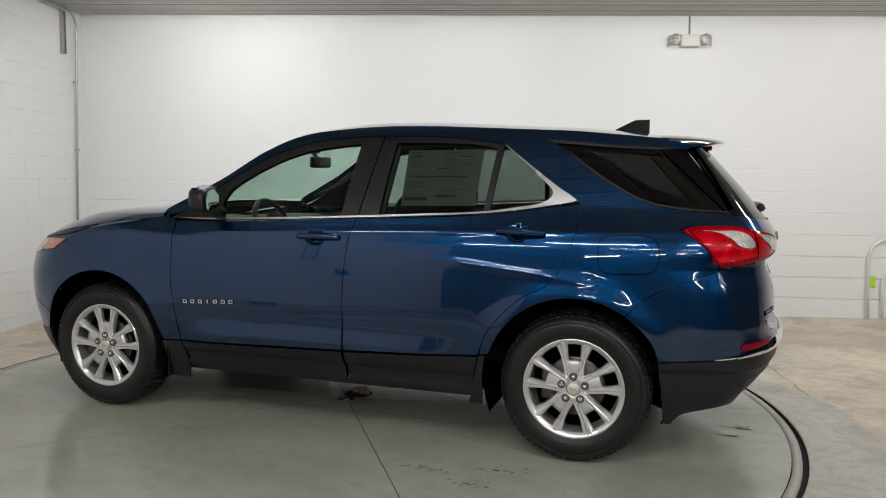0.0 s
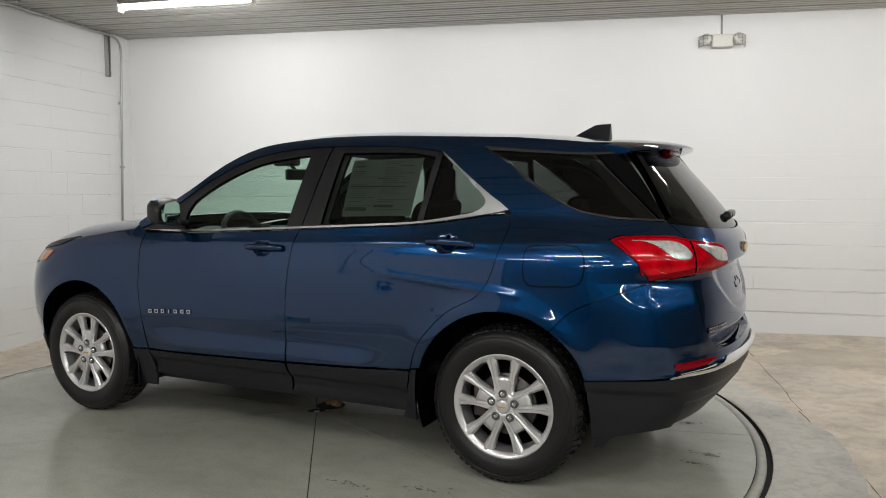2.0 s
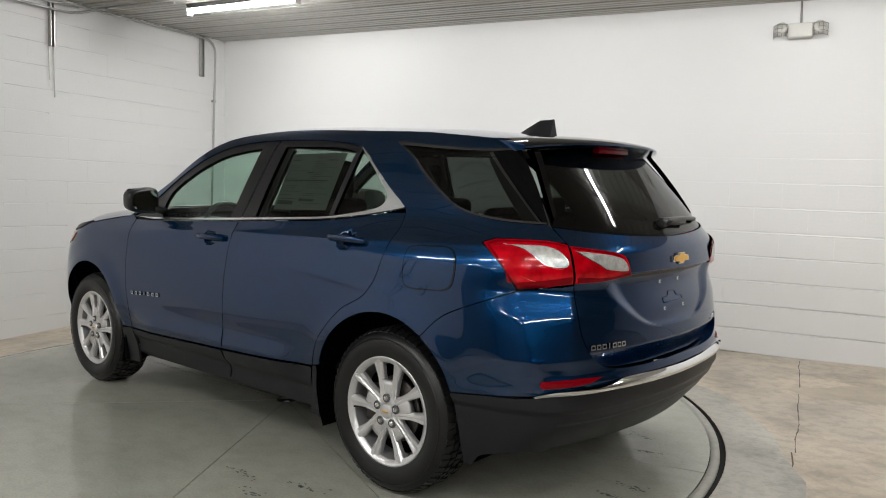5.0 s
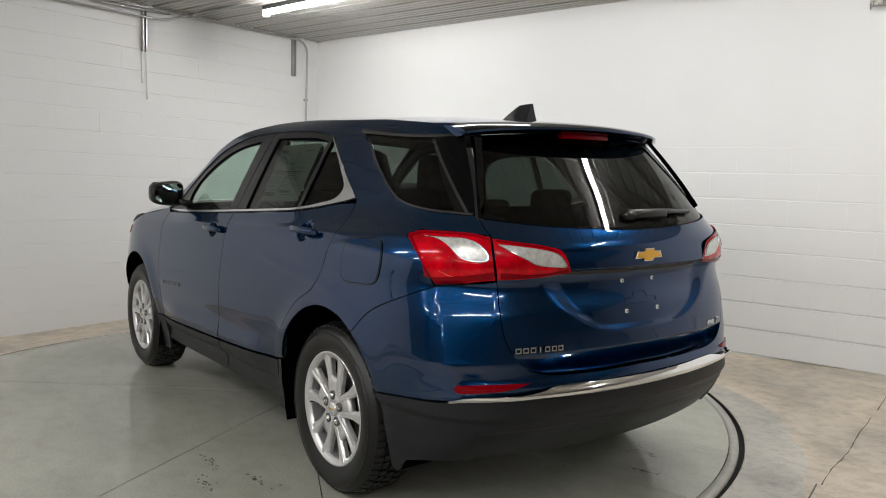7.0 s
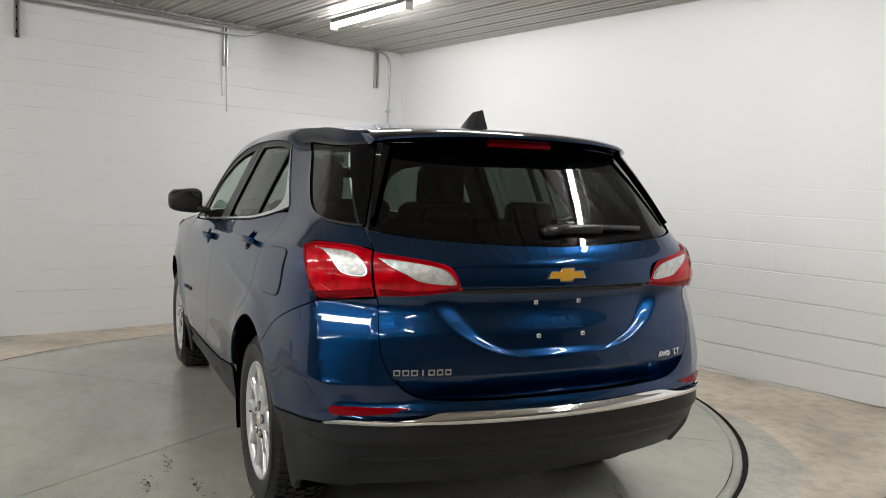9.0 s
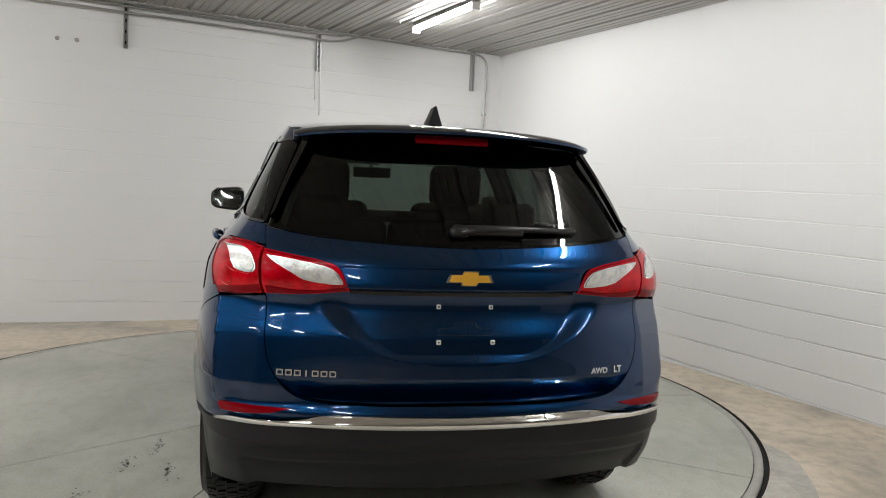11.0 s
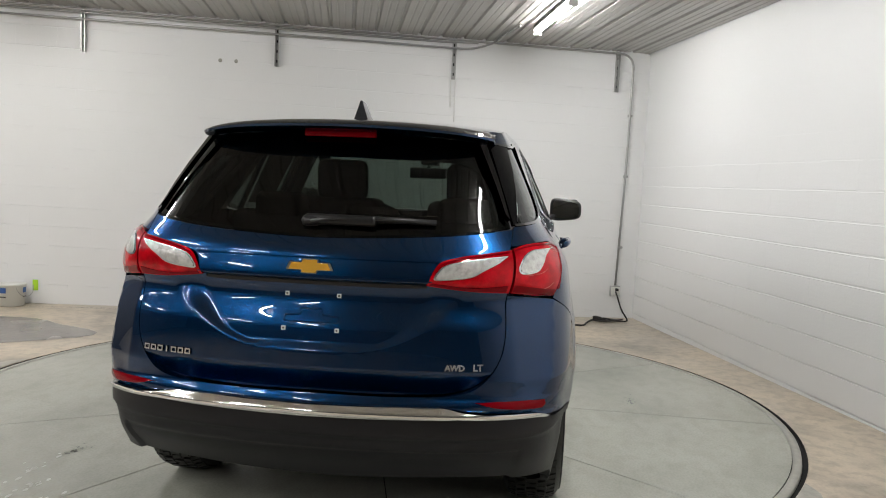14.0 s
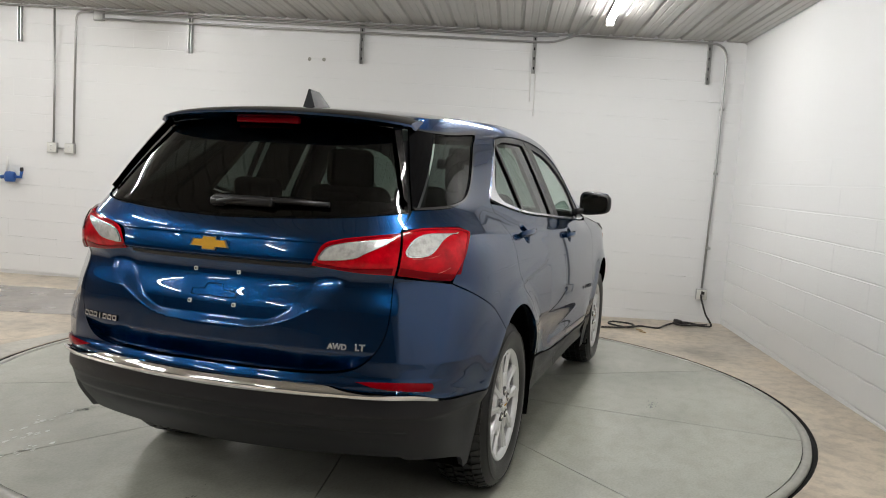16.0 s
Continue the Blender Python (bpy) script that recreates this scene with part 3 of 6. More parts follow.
def inside(poly, q):
    """Which of the points q lie in the polygon."""
    x, y = q[:, 0], q[:, 1]
    hit = np.zeros(len(q), bool)
    a, b = poly, np.roll(poly, -1, 0)
    for (x0, y0), (x1, y1) in zip(a, b):
        c = (y0 > y) != (y1 > y)
        if abs(y1 - y0) > 1e-12:
            hit ^= c & (x < (x1 - x0) * (y - y0) / (y1 - y0) + x0)
    return hit


def shrink(poly, g):
    """A polygon drawn in by g."""
    area = 0.5 * np.sum(poly[:, 0] * np.roll(poly[:, 1], -1) - np.roll(poly[:, 0], -1) * poly[:, 1])
    t1 = poly - np.roll(poly, 1, 0)
    t2 = np.roll(poly, -1, 0) - poly
    t1 /= np.maximum(np.linalg.norm(t1, axis=1, keepdims=True), 1e-9)
    t2 /= np.maximum(np.linalg.norm(t2, axis=1, keepdims=True), 1e-9)
    t = t1 + t2
    t /= np.maximum(np.linalg.norm(t, axis=1, keepdims=True), 1e-9)
    n = np.stack([-t[:, 1], t[:, 0]], 1) * np.sign(area)
    cosh = np.clip(np.abs((t * t1).sum(1)), 0.5, 1)
    return poly + n * (g / cosh)[:, None]


def panel_data(outline, off=0.0, gap=0.002, cell=0.03, depth=0.012, push=None, both=False, step=0.02):
    """Places, faces and normals of a curved sheet on the body's skin inside a smooth outline in (s, z), its edges turned in by depth.
    both: the outline is one half, from the middle line back to it, and is mirrored."""
    line = spline(outline, step, closed=not both)
    line = np.array(line)
    if both:
        other = line[::-1] * (-1, 1)
        keep = [p for p in other if p[0] < -1e-6]
        line = np.concatenate([line, np.array(keep)])
    line = shrink(line, gap)
    lo, hi = line.min(0), line.max(0)
    gx, gz = np.meshgrid(np.arange(lo[0] + cell / 2, hi[0], cell), np.arange(lo[1] + cell / 2, hi[1], cell), indexing="ij")
    q = np.stack([gx.ravel(), gz.ravel()], 1)
    q = q[inside(shrink(line, cell * 0.35), q)]
    pts = np.concatenate([line, q])
    k = len(line)
    from_cdt = geometry.delaunay_2d_cdt([Vector(p) for p in pts], [], [list(range(k))], 1, 1e-5)
    out = np.array([(v.x, v.y) for v in from_cdt[0]])
    tris = np.array([tuple(f) for f in from_cdt[2]], int)
    p, n = skin(out[:, 0], out[:, 1], off, push)
    face_n = np.cross(p[tris[:, 1]] - p[tris[:, 0]], p[tris[:, 2]] - p[tris[:, 0]])
    turned = (face_n * n[tris[:, 0]]).sum(1) < 0
    tris[turned] = tris[turned][:, ::-1]
    faces = [tuple(f) for f in tris]
    fine = n
    if push is not None:
        e = 0.0015
        tilt = [(push(np.abs(out[:, 0]) + a, out[:, 1] + b) - push(np.abs(out[:, 0]) - a, out[:, 1] - b)) / (2 * e) for a, b in ((e, 0), (0, e))]
        side = np.where(out[:, 0] < 0, -1.0, 1.0)
        flat = np.stack([np.abs(out[:, 0]), out[:, 1]], 1)
        du = (body(flat[:, 0] + e, flat[:, 1]) - body(np.maximum(flat[:, 0] - e, 0), flat[:, 1])) / (2 * e)
        dv = (body(flat[:, 0], flat[:, 1] + e) - body(flat[:, 0], flat[:, 1] - e)) / (2 * e)
        du[:, 1] *= side
        dv[:, 1] *= side
        fine = np.cross(du + n * tilt[0][:, None], dv + n * tilt[1][:, None])
        fine /= np.maximum(np.linalg.norm(fine, axis=1, keepdims=True), 1e-12)
        fine *= np.where((fine * n).sum(1, keepdims=True) < 0, -1.0, 1.0)
    verts = p
    if depth:
        lp, ln = skin(line[:, 0], line[:, 1], off, push)
        base = len(p)
        verts = np.concatenate([p, lp, lp - ln * depth])
        away = skin(*shrink(line, -0.003).T, off, push)[0] - lp
        away /= np.maximum(np.linalg.norm(away, axis=1, keepdims=True), 1e-9)
        fine = np.concatenate([fine, away, away])
        faces += [(base + i, base + k + i, base + k + (i + 1) % k, base + (i + 1) % k) for i in range(k)]
    return verts, faces, fine


def panel_build(name, data, mat, flip=False):
    verts, faces, normals = data
    if flip:
        verts, normals, faces = verts * (1, -1, 1), normals * (1, -1, 1), [f[::-1] for f in faces]
    me = mesh(name, verts, faces, mat)
    if len(me.vertices) == len(normals):
        me.normals_split_custom_set_from_vertices([tuple(v) for v in normals])
    return me


def panel_mesh(name, outline, mat, flip=False, **kw):
    return panel_build(name, panel_data(outline, **kw), mat, flip)


def pair(name, outline, mat, parents, label="", **kw):
    """The left and right twins of a sheet."""
    data = panel_data(outline, **kw)
    return [part(name, panel_build(name, data, mat, f), None, p, label) for f, p in zip((False, True), parents)]


def s_of_x(x, z, near):
    """s at which the skin has this x and height."""
    q = np.linspace(0.3, 2.2, 500) if near == "tail" else np.linspace(3.3, 5.3, 400)
    p = body(q, np.full_like(q, z))[:, 0]
    return float(np.interp(x, p[::-1], q[::-1]))


def arch(wx, near, r, a0, a1, n=13):
    """Wheel arch outline in (s, z)."""
    out = []
    for i in range(n):
        a = radians(a0 + (a1 - a0) * i / (n - 1))
        x, z = wx + r * math.cos(a), WHEEL_Z + 0.012 + r * math.sin(a)
        out.append((s_of_x(x, max(z, 0.2), near), z))
    return out


car = tagged(new("car"), "dark blue metallic five-door family car with privacy glass", "car")
CAR2 = (car, car)

DLO_TOP = [(3.60, 1.174), (3.50, 1.246), (3.41, 1.306), (3.28, 1.384), (3.11, 1.468), (2.94, 1.526), (2.78, 1.552), (2.58, 1.565), (2.27, 1.564), (2.07, 1.554), (1.91, 1.537), (1.83, 1.520)]
DLO_REAR = [(1.66, 1.392), (1.53, 1.300), (1.44, 1.246)]
DLO_BASE = [(1.54, 1.226), (1.69, 1.203), (1.89, 1.180), (2.21, 1.162), (2.56, 1.145), (2.87, 1.131), (3.16, 1.120), (3.46, 1.110), (3.67, 1.118)]
SEAM_F = [(3.665, 1.100), (3.66, 0.994), (3.66, 0.784), (3.642, 0.652), (3.61, 0.438)]
SEAM_M = [(2.56, 1.142), (2.588, 1.042), (2.61, 0.838), (2.612, 0.682), (2.61, 0.466)]
SEAM_R = [(1.412, 1.234), (1.413, 1.174), (1.445, 1.060), (1.493, 0.928), (1.545, 0.862), (1.685, 0.784), (1.785, 0.688), (1.845, 0.610), (1.885, 0.497)]
CLAD_TOP = [(1.885, 0.490), (2.23, 0.476), (2.61, 0.462), (3.10, 0.449), (3.61, 0.436)]
ROOF_EDGE = [(3.76, 1.150), (3.60, 1.245), (3.42, 1.340), (3.18, 1.486), (2.97, 1.574), (2.65, 1.614), (2.30, 1.620), (1.82, 1.602), (1.34, 1.580), (0.98, 1.556), (0.80, 1.540)]
QUARTER_GLASS = [(1.605, 1.535), (1.41, 1.518), (0.94, 1.494), (0.94, 1.494), (0.82, 1.350), (0.72, 1.208), (0.72, 1.208), (0.90, 1.221), (1.06, 1.254), (1.22, 1.330), (1.40, 1.424), (1.605, 1.535)]
REAR_ARCH = arch(WHEEL_X, "tail", 0.428, 162, 22)
FRONT_ARCH = arch(-WHEEL_X, "nose", 0.432, 10, 172)


def twice(p):
    return [p, p]


# fixed sides: roof frame, rear quarter
body_side = twice((3.72, 1.125)) + DLO_TOP + DLO_REAR + twice((1.418, 1.236)) + SEAM_R[1:-1] + twice(SEAM_R[-1]) + twice(REAR_ARCH[0]) + REAR_ARCH[1:-4] + twice(REAR_ARCH[-4]) \
    + [(1.10, 0.822), (0.95, 0.895)] + twice((0.815, 0.951)) + [(0.86, 1.036)] + twice((0.945, 1.128)) + twice((0.89, 1.146)) + [(0.78, 1.145)] + twice((0.640, 1.134)) + twice((0.69, 1.200)) \
    + [(0.72, 1.204), (0.90, 1.217), (1.06, 1.249), (1.22, 1.325), (1.40, 1.419)] + twice((1.62, 1.541)) + [(1.41, 1.524), (0.94, 1.500)] + twice((0.775, 1.503)) + ROOF_EDGE[::-1]
pair("body_side", body_side, PAINT, CAR2, gap=0.0015, cell=0.015, step=0.014)

# doors
def cup_dents(s0, z0):
    """A rounded scoop in the door skin behind a pull handle."""
    def push(s, z):
        r = ((s - s0 - 0.012) / 0.058) ** 2 + ((z - z0 - 0.002) / 0.040) ** 2
        return -0.022 * np.clip((1 - r) * 2.2, 0, 1) ** 0.8
    return push


def sill_step(s, z):
    """The cladding's fold: its lower half is set back."""
    return -0.016 * np.clip((0.405 - z) / 0.035, 0, 1) + 0.010 * np.clip((0.325 - z) / 0.012, 0, 1)


front_doors = pair("front_door", twice(SEAM_F[0]) + SEAM_F[1:-1] + twice(SEAM_F[-1]) + [(3.10, 0.452)] + twice((2.614, 0.465)) + SEAM_M[::-1][1:-1] + twice((2.563, 1.139)) + [(2.87, 1.125), (3.16, 1.114), (3.46, 1.104)] + SEAM_F[:1], PAINT, CAR2, cell=0.011, push=cup_dents(2.765, 1.040))
rear_doors = pair("rear_door", twice((2.557, 1.139)) + SEAM_M[1:-1] + twice((2.606, 0.465)) + [(2.23, 0.479)] + twice((1.89, 0.493)) + SEAM_R[::-1][1:-1] + twice((1.418, 1.226)) + [(1.54, 1.220), (1.69, 1.197), (1.89, 1.174), (2.21, 1.156), (2.557, 1.139)], PAINT, CAR2, cell=0.011, push=cup_dents(1.70, 1.090))
pair("door_cladding", twice((3.61, 0.434)) + [(3.10, 0.446)] + twice((2.616, 0.459)) + twice((2.61, 0.298)) + [(3.06, 0.304)] + twice((3.57, 0.296)) + [(3.61, 0.434)], CLAD, front_doors, "black lower cladding", off=0.004, push=sill_step, cell=0.02)
pair("door_cladding", twice((2.604, 0.459)) + [(2.23, 0.473)] + twice((1.892, 0.487)) + twice((1.93, 0.294)) + [(2.24, 0.298)] + twice((2.60, 0.298)) + [(2.604, 0.459)], CLAD, rear_doors, "black lower cladding", off=0.004, push=sill_step, cell=0.02)
pair("sill", twice((3.70, 0.305)) + twice((1.92, 0.305)) + twice((1.92, 0.262)) + twice((3.70, 0.262)) + [(3.70, 0.305)], CLAD, CAR2, "black sill", off=-0.035, depth=0.03)
pair("cladding_end", twice((3.615, 0.434)) + twice((3.735, 0.43)) + [(3.715, 0.34)] + twice((3.70, 0.22)) + twice((3.58, 0.22)) + [(3.575, 0.296)] + [(3.615, 0.434)], CLAD, CAR2, "black cladding behind the front wheel", off=0.003)

pair("cladding_end", twice((1.887, 0.492)) + twice((1.852, 0.500)) + [(1.866, 0.40)] + twice((1.872, 0.240)) + twice((1.945, 0.245)) + [(1.932, 0.294)] + [(1.887, 0.492)], CLAD, CAR2, "black cladding before the rear wheel", off=0.003)

# glasshouse
fg = twice((3.37, 1.124)) + [(3.40, 1.21), (3.36, 1.283)] + [(3.27, 1.344), (3.10, 1.432), (2.94, 1.491), (2.77, 1.522)] + twice((2.60, 1.540)) + [(2.62, 1.348)] + twice((2.645, 1.145)) + [(3.0, 1.132), (3.37, 1.124)]
rg = twice((2.42, 1.545)) + [(2.17, 1.542), (1.98, 1.534)] + twice((1.850, 1.518)) + twice((1.884, 1.190)) + [(2.15, 1.174)] + twice((2.455, 1.160)) + [(2.42, 1.545)]
vg = twice((1.846, 1.515)) + [(1.74, 1.44), (1.655, 1.374)] + [(1.56, 1.282)] + [(1.61, 1.234), (1.72, 1.213)] + twice((1.880, 1.192)) + [(1.846, 1.515)]

# black frame round the side panes, as strips
sail = twice((3.72, 1.117)) + [(3.60, 1.174), (3.50, 1.246)] + twice((3.405, 1.309)) + twice((3.335, 1.30)) + [(3.385, 1.21)] + twice((3.36, 1.112)) + [(3.46, 1.110), (3.72, 1.117)]
front_head = twice((3.41, 1.306)) + DLO_TOP[3:7] + twice((2.575, 1.566)) + twice((2.60, 1.528)) + [(2.77, 1.511), (2.94, 1.480), (3.10, 1.421), (3.27, 1.333)] + twice((3.36, 1.272)) + [(3.41, 1.306)]
front_b = twice((2.655, 1.140)) + [(2.632, 1.348)] + twice((2.608, 1.562)) + twice((2.492, 1.567)) + [(2.528, 1.35)] + twice((2.563, 1.143)) + [(2.655, 1.140)]
rear_b = twice((2.555, 1.143)) + [(2.52, 1.35)] + twice((2.482, 1.567)) + twice((2.405, 1.566)) + [(2.428, 1.35)] + twice((2.445, 1.15)) + [(2.555, 1.143)]
rear_head = twice((2.43, 1.566)) + DLO_TOP[8:11] + twice((1.825, 1.517)) + twice((1.855, 1.500)) + [(1.98, 1.523), (2.17, 1.531)] + twice((2.43, 1.534)) + [(2.43, 1.566)]
divider = twice((1.864, 1.522)) + twice((1.834, 1.515)) + twice((1.868, 1.188)) + twice((1.898, 1.182)) + [(1.864, 1.522)]
for outline, owners in ((sail, front_doors), (front_head, front_doors), (front_b, front_doors), (rear_b, rear_doors), (rear_head, rear_doors), (divider, rear_doors)):
    pair("window_frame", outline, TRIM, owners, "satin black window frame", off=-0.006, gap=0.0, depth=0.02)
pair("window_pane", fg, CLEAR_GLASS, front_doors, "clear green-tinted glass", off=-0.014, gap=-0.006, depth=0.0)
pair("window_pane", rg, DOOR_GLASS, rear_doors, "dark privacy glass", off=-0.014, gap=-0.006, depth=0.0)
pair("quarter_pane", vg, DOOR_GLASS, rear_doors, "dark privacy glass", off=-0.014, gap=-0.006, depth=0.0)
pair("quarter_window", QUARTER_GLASS[:-1], PRIVACY_GLASS, CAR2, "dark privacy glass", off=-0.004, gap=0.004, depth=0.0)
pair("window_seal", twice((1.63, 1.546)) + [(1.41, 1.527), (0.94, 1.503)] + twice((0.775, 1.506)) + twice((0.78, 1.498)) + [(0.94, 1.493), (1.41, 1.514)] + twice((1.58, 1.525)) + [(1.40, 1.414), (1.22, 1.321), (1.06, 1.247), (0.90, 1.214)] + twice((0.70, 1.200)) + twice((0.70, 1.208)) + [(0.90, 1.223), (1.06, 1.256), (1.22, 1.333), (1.40, 1.428)] + [(1.63, 1.546)],
     SEAL, CAR2, "thin dark window seal", off=0.003, gap=0.0, depth=0.006, step=0.012)
pair("pillar_panel", twice((0.925, 1.495)) + twice((0.765, 1.503)) + [(0.715, 1.35)] + twice((0.690, 1.203)) + twice((0.712, 1.205)) + [(0.812, 1.35)] + [(0.925, 1.495)], SATIN_BLACK, CAR2, "gloss black pillar panel", off=0.002, gap=0.002)
# bright belt strip with its broad rear corner
belt = twice((3.69, 1.116)) + DLO_BASE[::-1][1:-1] + twice((1.432, 1.247)) + [(1.53, 1.304), (1.66, 1.396)] + twice((1.835, 1.527)) + twice((1.815, 1.505)) + [(1.655, 1.374)] + [(1.566, 1.288), (1.572, 1.262)] + [(1.61, 1.236), (1.72, 1.214), (1.89, 1.190), (2.21, 1.172), (2.56, 1.155), (2.87, 1.141), (3.16, 1.130), (3.46, 1.120)] + [(3.69, 1.116)]
pair("belt_moulding", belt, SATIN_CHROME, CAR2, "bright chrome belt moulding", off=0.004, gap=0.0, cell=0.015, depth=0.012, step=0.012)

# front wings and nose
fender = twice((3.67, 1.102)) + SEAM_F[1:-1] + twice((3.615, 0.438)) + twice((3.73, 0.436)) + FRONT_ARCH[2:-2] + twice(FRONT_ARCH[-2]) + twice((4.86, 0.62)) + [(4.84, 0.80)] + twice((4.80, 0.925)) + [(4.60, 0.985), (4.17, 1.062), (3.90, 1.10)] + twice((3.74, 1.128)) + [(3.67, 1.102)]
pair("front_wing", fender, PAINT, CAR2, cell=0.03)
nose = twice((5.58, 0.93)) + [(5.2, 0.935)] + twice((4.81, 0.925)) + [(4.85, 0.80)] + twice((4.87, 0.62)) + twice((FRONT_ARCH[-2][0] + 0.01, FRONT_ARCH[-2][1])) + twice((4.64, 0.42)) + [(5.0, 0.40)] + [(5.58, 0.40)]


def to_middle(outline):
    return [(2 * 5.58 - s, z) for s, z in outline]


def front_mesh(name, outline, mat, off=0.0, cell=0.035):
    """A sheet across the nose, built as two halves that meet on the middle line."""
    a = panel_mesh(name, outline, mat, off=off, cell=cell, gap=0.0)
    verts = [tuple(v.co) for v in a.vertices]
    faces = [tuple(p.vertices) for p in a.polygons]
    n = len(verts)
    return mesh(name, verts + [(x, -y, z) for x, y, z in verts], faces + [tuple(i + n for i in f[::-1]) for f in faces], mat)


part("front_bumper", front_mesh("front_bumper", nose, PAINT), None, car)
part("front_apron", front_mesh("front_apron", twice((5.58, 0.40)) + [(5.0, 0.40)] + twice((4.62, 0.42)) + twice((4.62, 0.24)) + [(5.0, 0.22)] + twice((5.58, 0.22)) + [(5.58, 0.40)], CLAD, 0.003), None, car, "black lower apron")
part("grille", front_mesh("grille", twice((5.58, 0.86)) + twice((5.15, 0.84)) + twice((5.2, 0.52)) + twice((5.58, 0.50)) + [(5.58, 0.86)], GLOSSY_BLACK, 0.006), None, car, "dark grille")
pair("headlight", twice((4.62, 0.972)) + [(4.9, 0.935)] + twice((5.25, 0.90)) + twice((5.2, 0.86)) + [(4.95, 0.85)] + twice((4.70, 0.885)) + [(4.62, 0.972)], CLEAR_LENS, CAR2, "clear headlight", off=0.008)
pair("turn_lamp", twice((4.44, 0.978)) + twice((4.64, 0.966)) + [(4.74, 0.93)] + twice((4.72, 0.892)) + twice((4.54, 0.910)) + [(4.44, 0.978)], AMBER, CAR2, "pale amber side lamp", off=0.006, cell=0.015)
pair("headlight_lid", twice((4.20, 1.068)) + [(4.40, 1.040), (4.65, 0.994)] + twice((4.92, 0.952)) + twice((4.92, 0.940)) + [(4.65, 0.974), (4.40, 1.010)] + [(4.20, 1.068)], TRIM, CAR2, "black upper edge of the headlight", off=0.007, cell=0.015)

# tail
RECESS_HALF = lambda z: 0.51 * np.clip((z - 0.764) / 0.216, 1e-5, 1.3) ** 0.34
RECESS_RAMP = lambda z: 0.045 + 0.40 * np.clip(z - 0.77, 0, 1)


def plate_recess(s, z):
    """The number plate recess and the ledge above it."""
    soft = lambda q: np.clip(q, 0, 1) ** 2 * (3 - 2 * np.clip(q, 0, 1))
    ramp = (RECESS_HALF(z) - np.abs(s)) / RECESS_RAMP(z)
    side = soft(ramp)
    low = soft((z - 0.764) / 0.036)
    top = np.clip((1.006 - z) / 0.010, 0, 1)
    depth = 0.011 + 0.015 * np.clip((z - 0.78) / 0.22, 0, 1)
    shelf = 0.010 * np.clip((z - 1.004) / 0.008, 0, 1) * np.clip((1.075 - z) / 0.07, 0, 1) * np.clip((0.40 - np.abs(s)) / 0.02, 0, 1)
    under = -0.046 * np.clip((0.715 - z) / 0.07, 0, 1)
    return -depth * side * low * top + shelf + under


GATE_SIDE = [(0.617, 0.974), (0.607, 0.868), (0.590, 0.772), (0.556, 0.706), (0.510, 0.660)]
GLASS_BASE = [(0.0, 1.146), (0.18, 1.151), (0.46, 1.168), (0.685, 1.194)]
gate = [(0.0, 0.634), (0.30, 0.634), (0.45, 0.642)] + GATE_SIDE[::-1] + twice((0.617, 0.974)) + twice((0.636, 1.128)) + twice((0.682, 1.192)) + [(0.46, 1.166), (0.18, 1.149), (0.0, 1.144)]
tailgate = part("tailgate", panel_mesh("tailgate", gate, PAINT, both=True, cell=0.0080, push=plate_recess, step=0.012, gap=0.0012), None, car)
# black strip paints the dark reflection of the ledge's underside onto the recess
part("ledge_shade", panel_mesh("ledge_shade", [(0.0, 0.978), (0.30, 0.978)] + twice((0.372, 0.981)) + twice((0.366, 0.9985)) + [(0.30, 0.999), (0.0, 0.999)], TRIM, both=True, off=0.004, gap=0.0, cell=0.02, depth=0.004, push=plate_recess), None, tailgate, "black strip for the dark reflection under the tailgate ledge")
glass_edge = GLASS_BASE[:-1] + twice((0.683, 1.197)) + [(0.70, 1.33), (0.715, 1.43)] + twice((0.74, 1.505)) + [(0.4, 1.520), (0.0, 1.525)]
part("rear_window", panel_mesh("rear_window", glass_edge, REAR_GLASS, both=True, cell=0.03, off=-0.006, depth=0.0), None, tailgate, "dark tinted rear glass")
part("window_rim", panel_mesh("window_rim", [(0.0, 1.428), (0.4, 1.422)] + [(0.59, 1.412), (0.645, 1.38), (0.655, 1.33), (0.640, 1.225)] + [(0.62, 1.206)] + [(0.44, 1.182), (0.18, 1.163), (0.0, 1.158)]
     + twice((0.0, 1.146)) + GLASS_BASE[1:-1] + twice((0.684, 1.195)) + [(0.70, 1.33), (0.715, 1.43)] + twice((0.742, 1.507)) + [(0.4, 1.522), (0.0, 1.527)], GLOSSY_BLACK, off=-0.009, cell=0.02, depth=0.0), GLOSSY_BLACK, tailgate, "black printed glass border")
part("window_rim", panel_mesh("window_rim", [(0.0, 1.428), (0.4, 1.422)] + [(0.59, 1.412), (0.645, 1.38), (0.655, 1.33), (0.640, 1.225)] + [(0.62, 1.206)] + [(0.44, 1.182), (0.18, 1.163), (0.0, 1.158)]
     + twice((0.0, 1.146)) + GLASS_BASE[1:-1] + twice((0.684, 1.195)) + [(0.70, 1.33), (0.715, 1.43)] + twice((0.742, 1.507)) + [(0.4, 1.522), (0.0, 1.527)], GLOSSY_BLACK, off=-0.009, cell=0.02, depth=0.0, flip=True), GLOSSY_BLACK, tailgate, "black printed glass border")

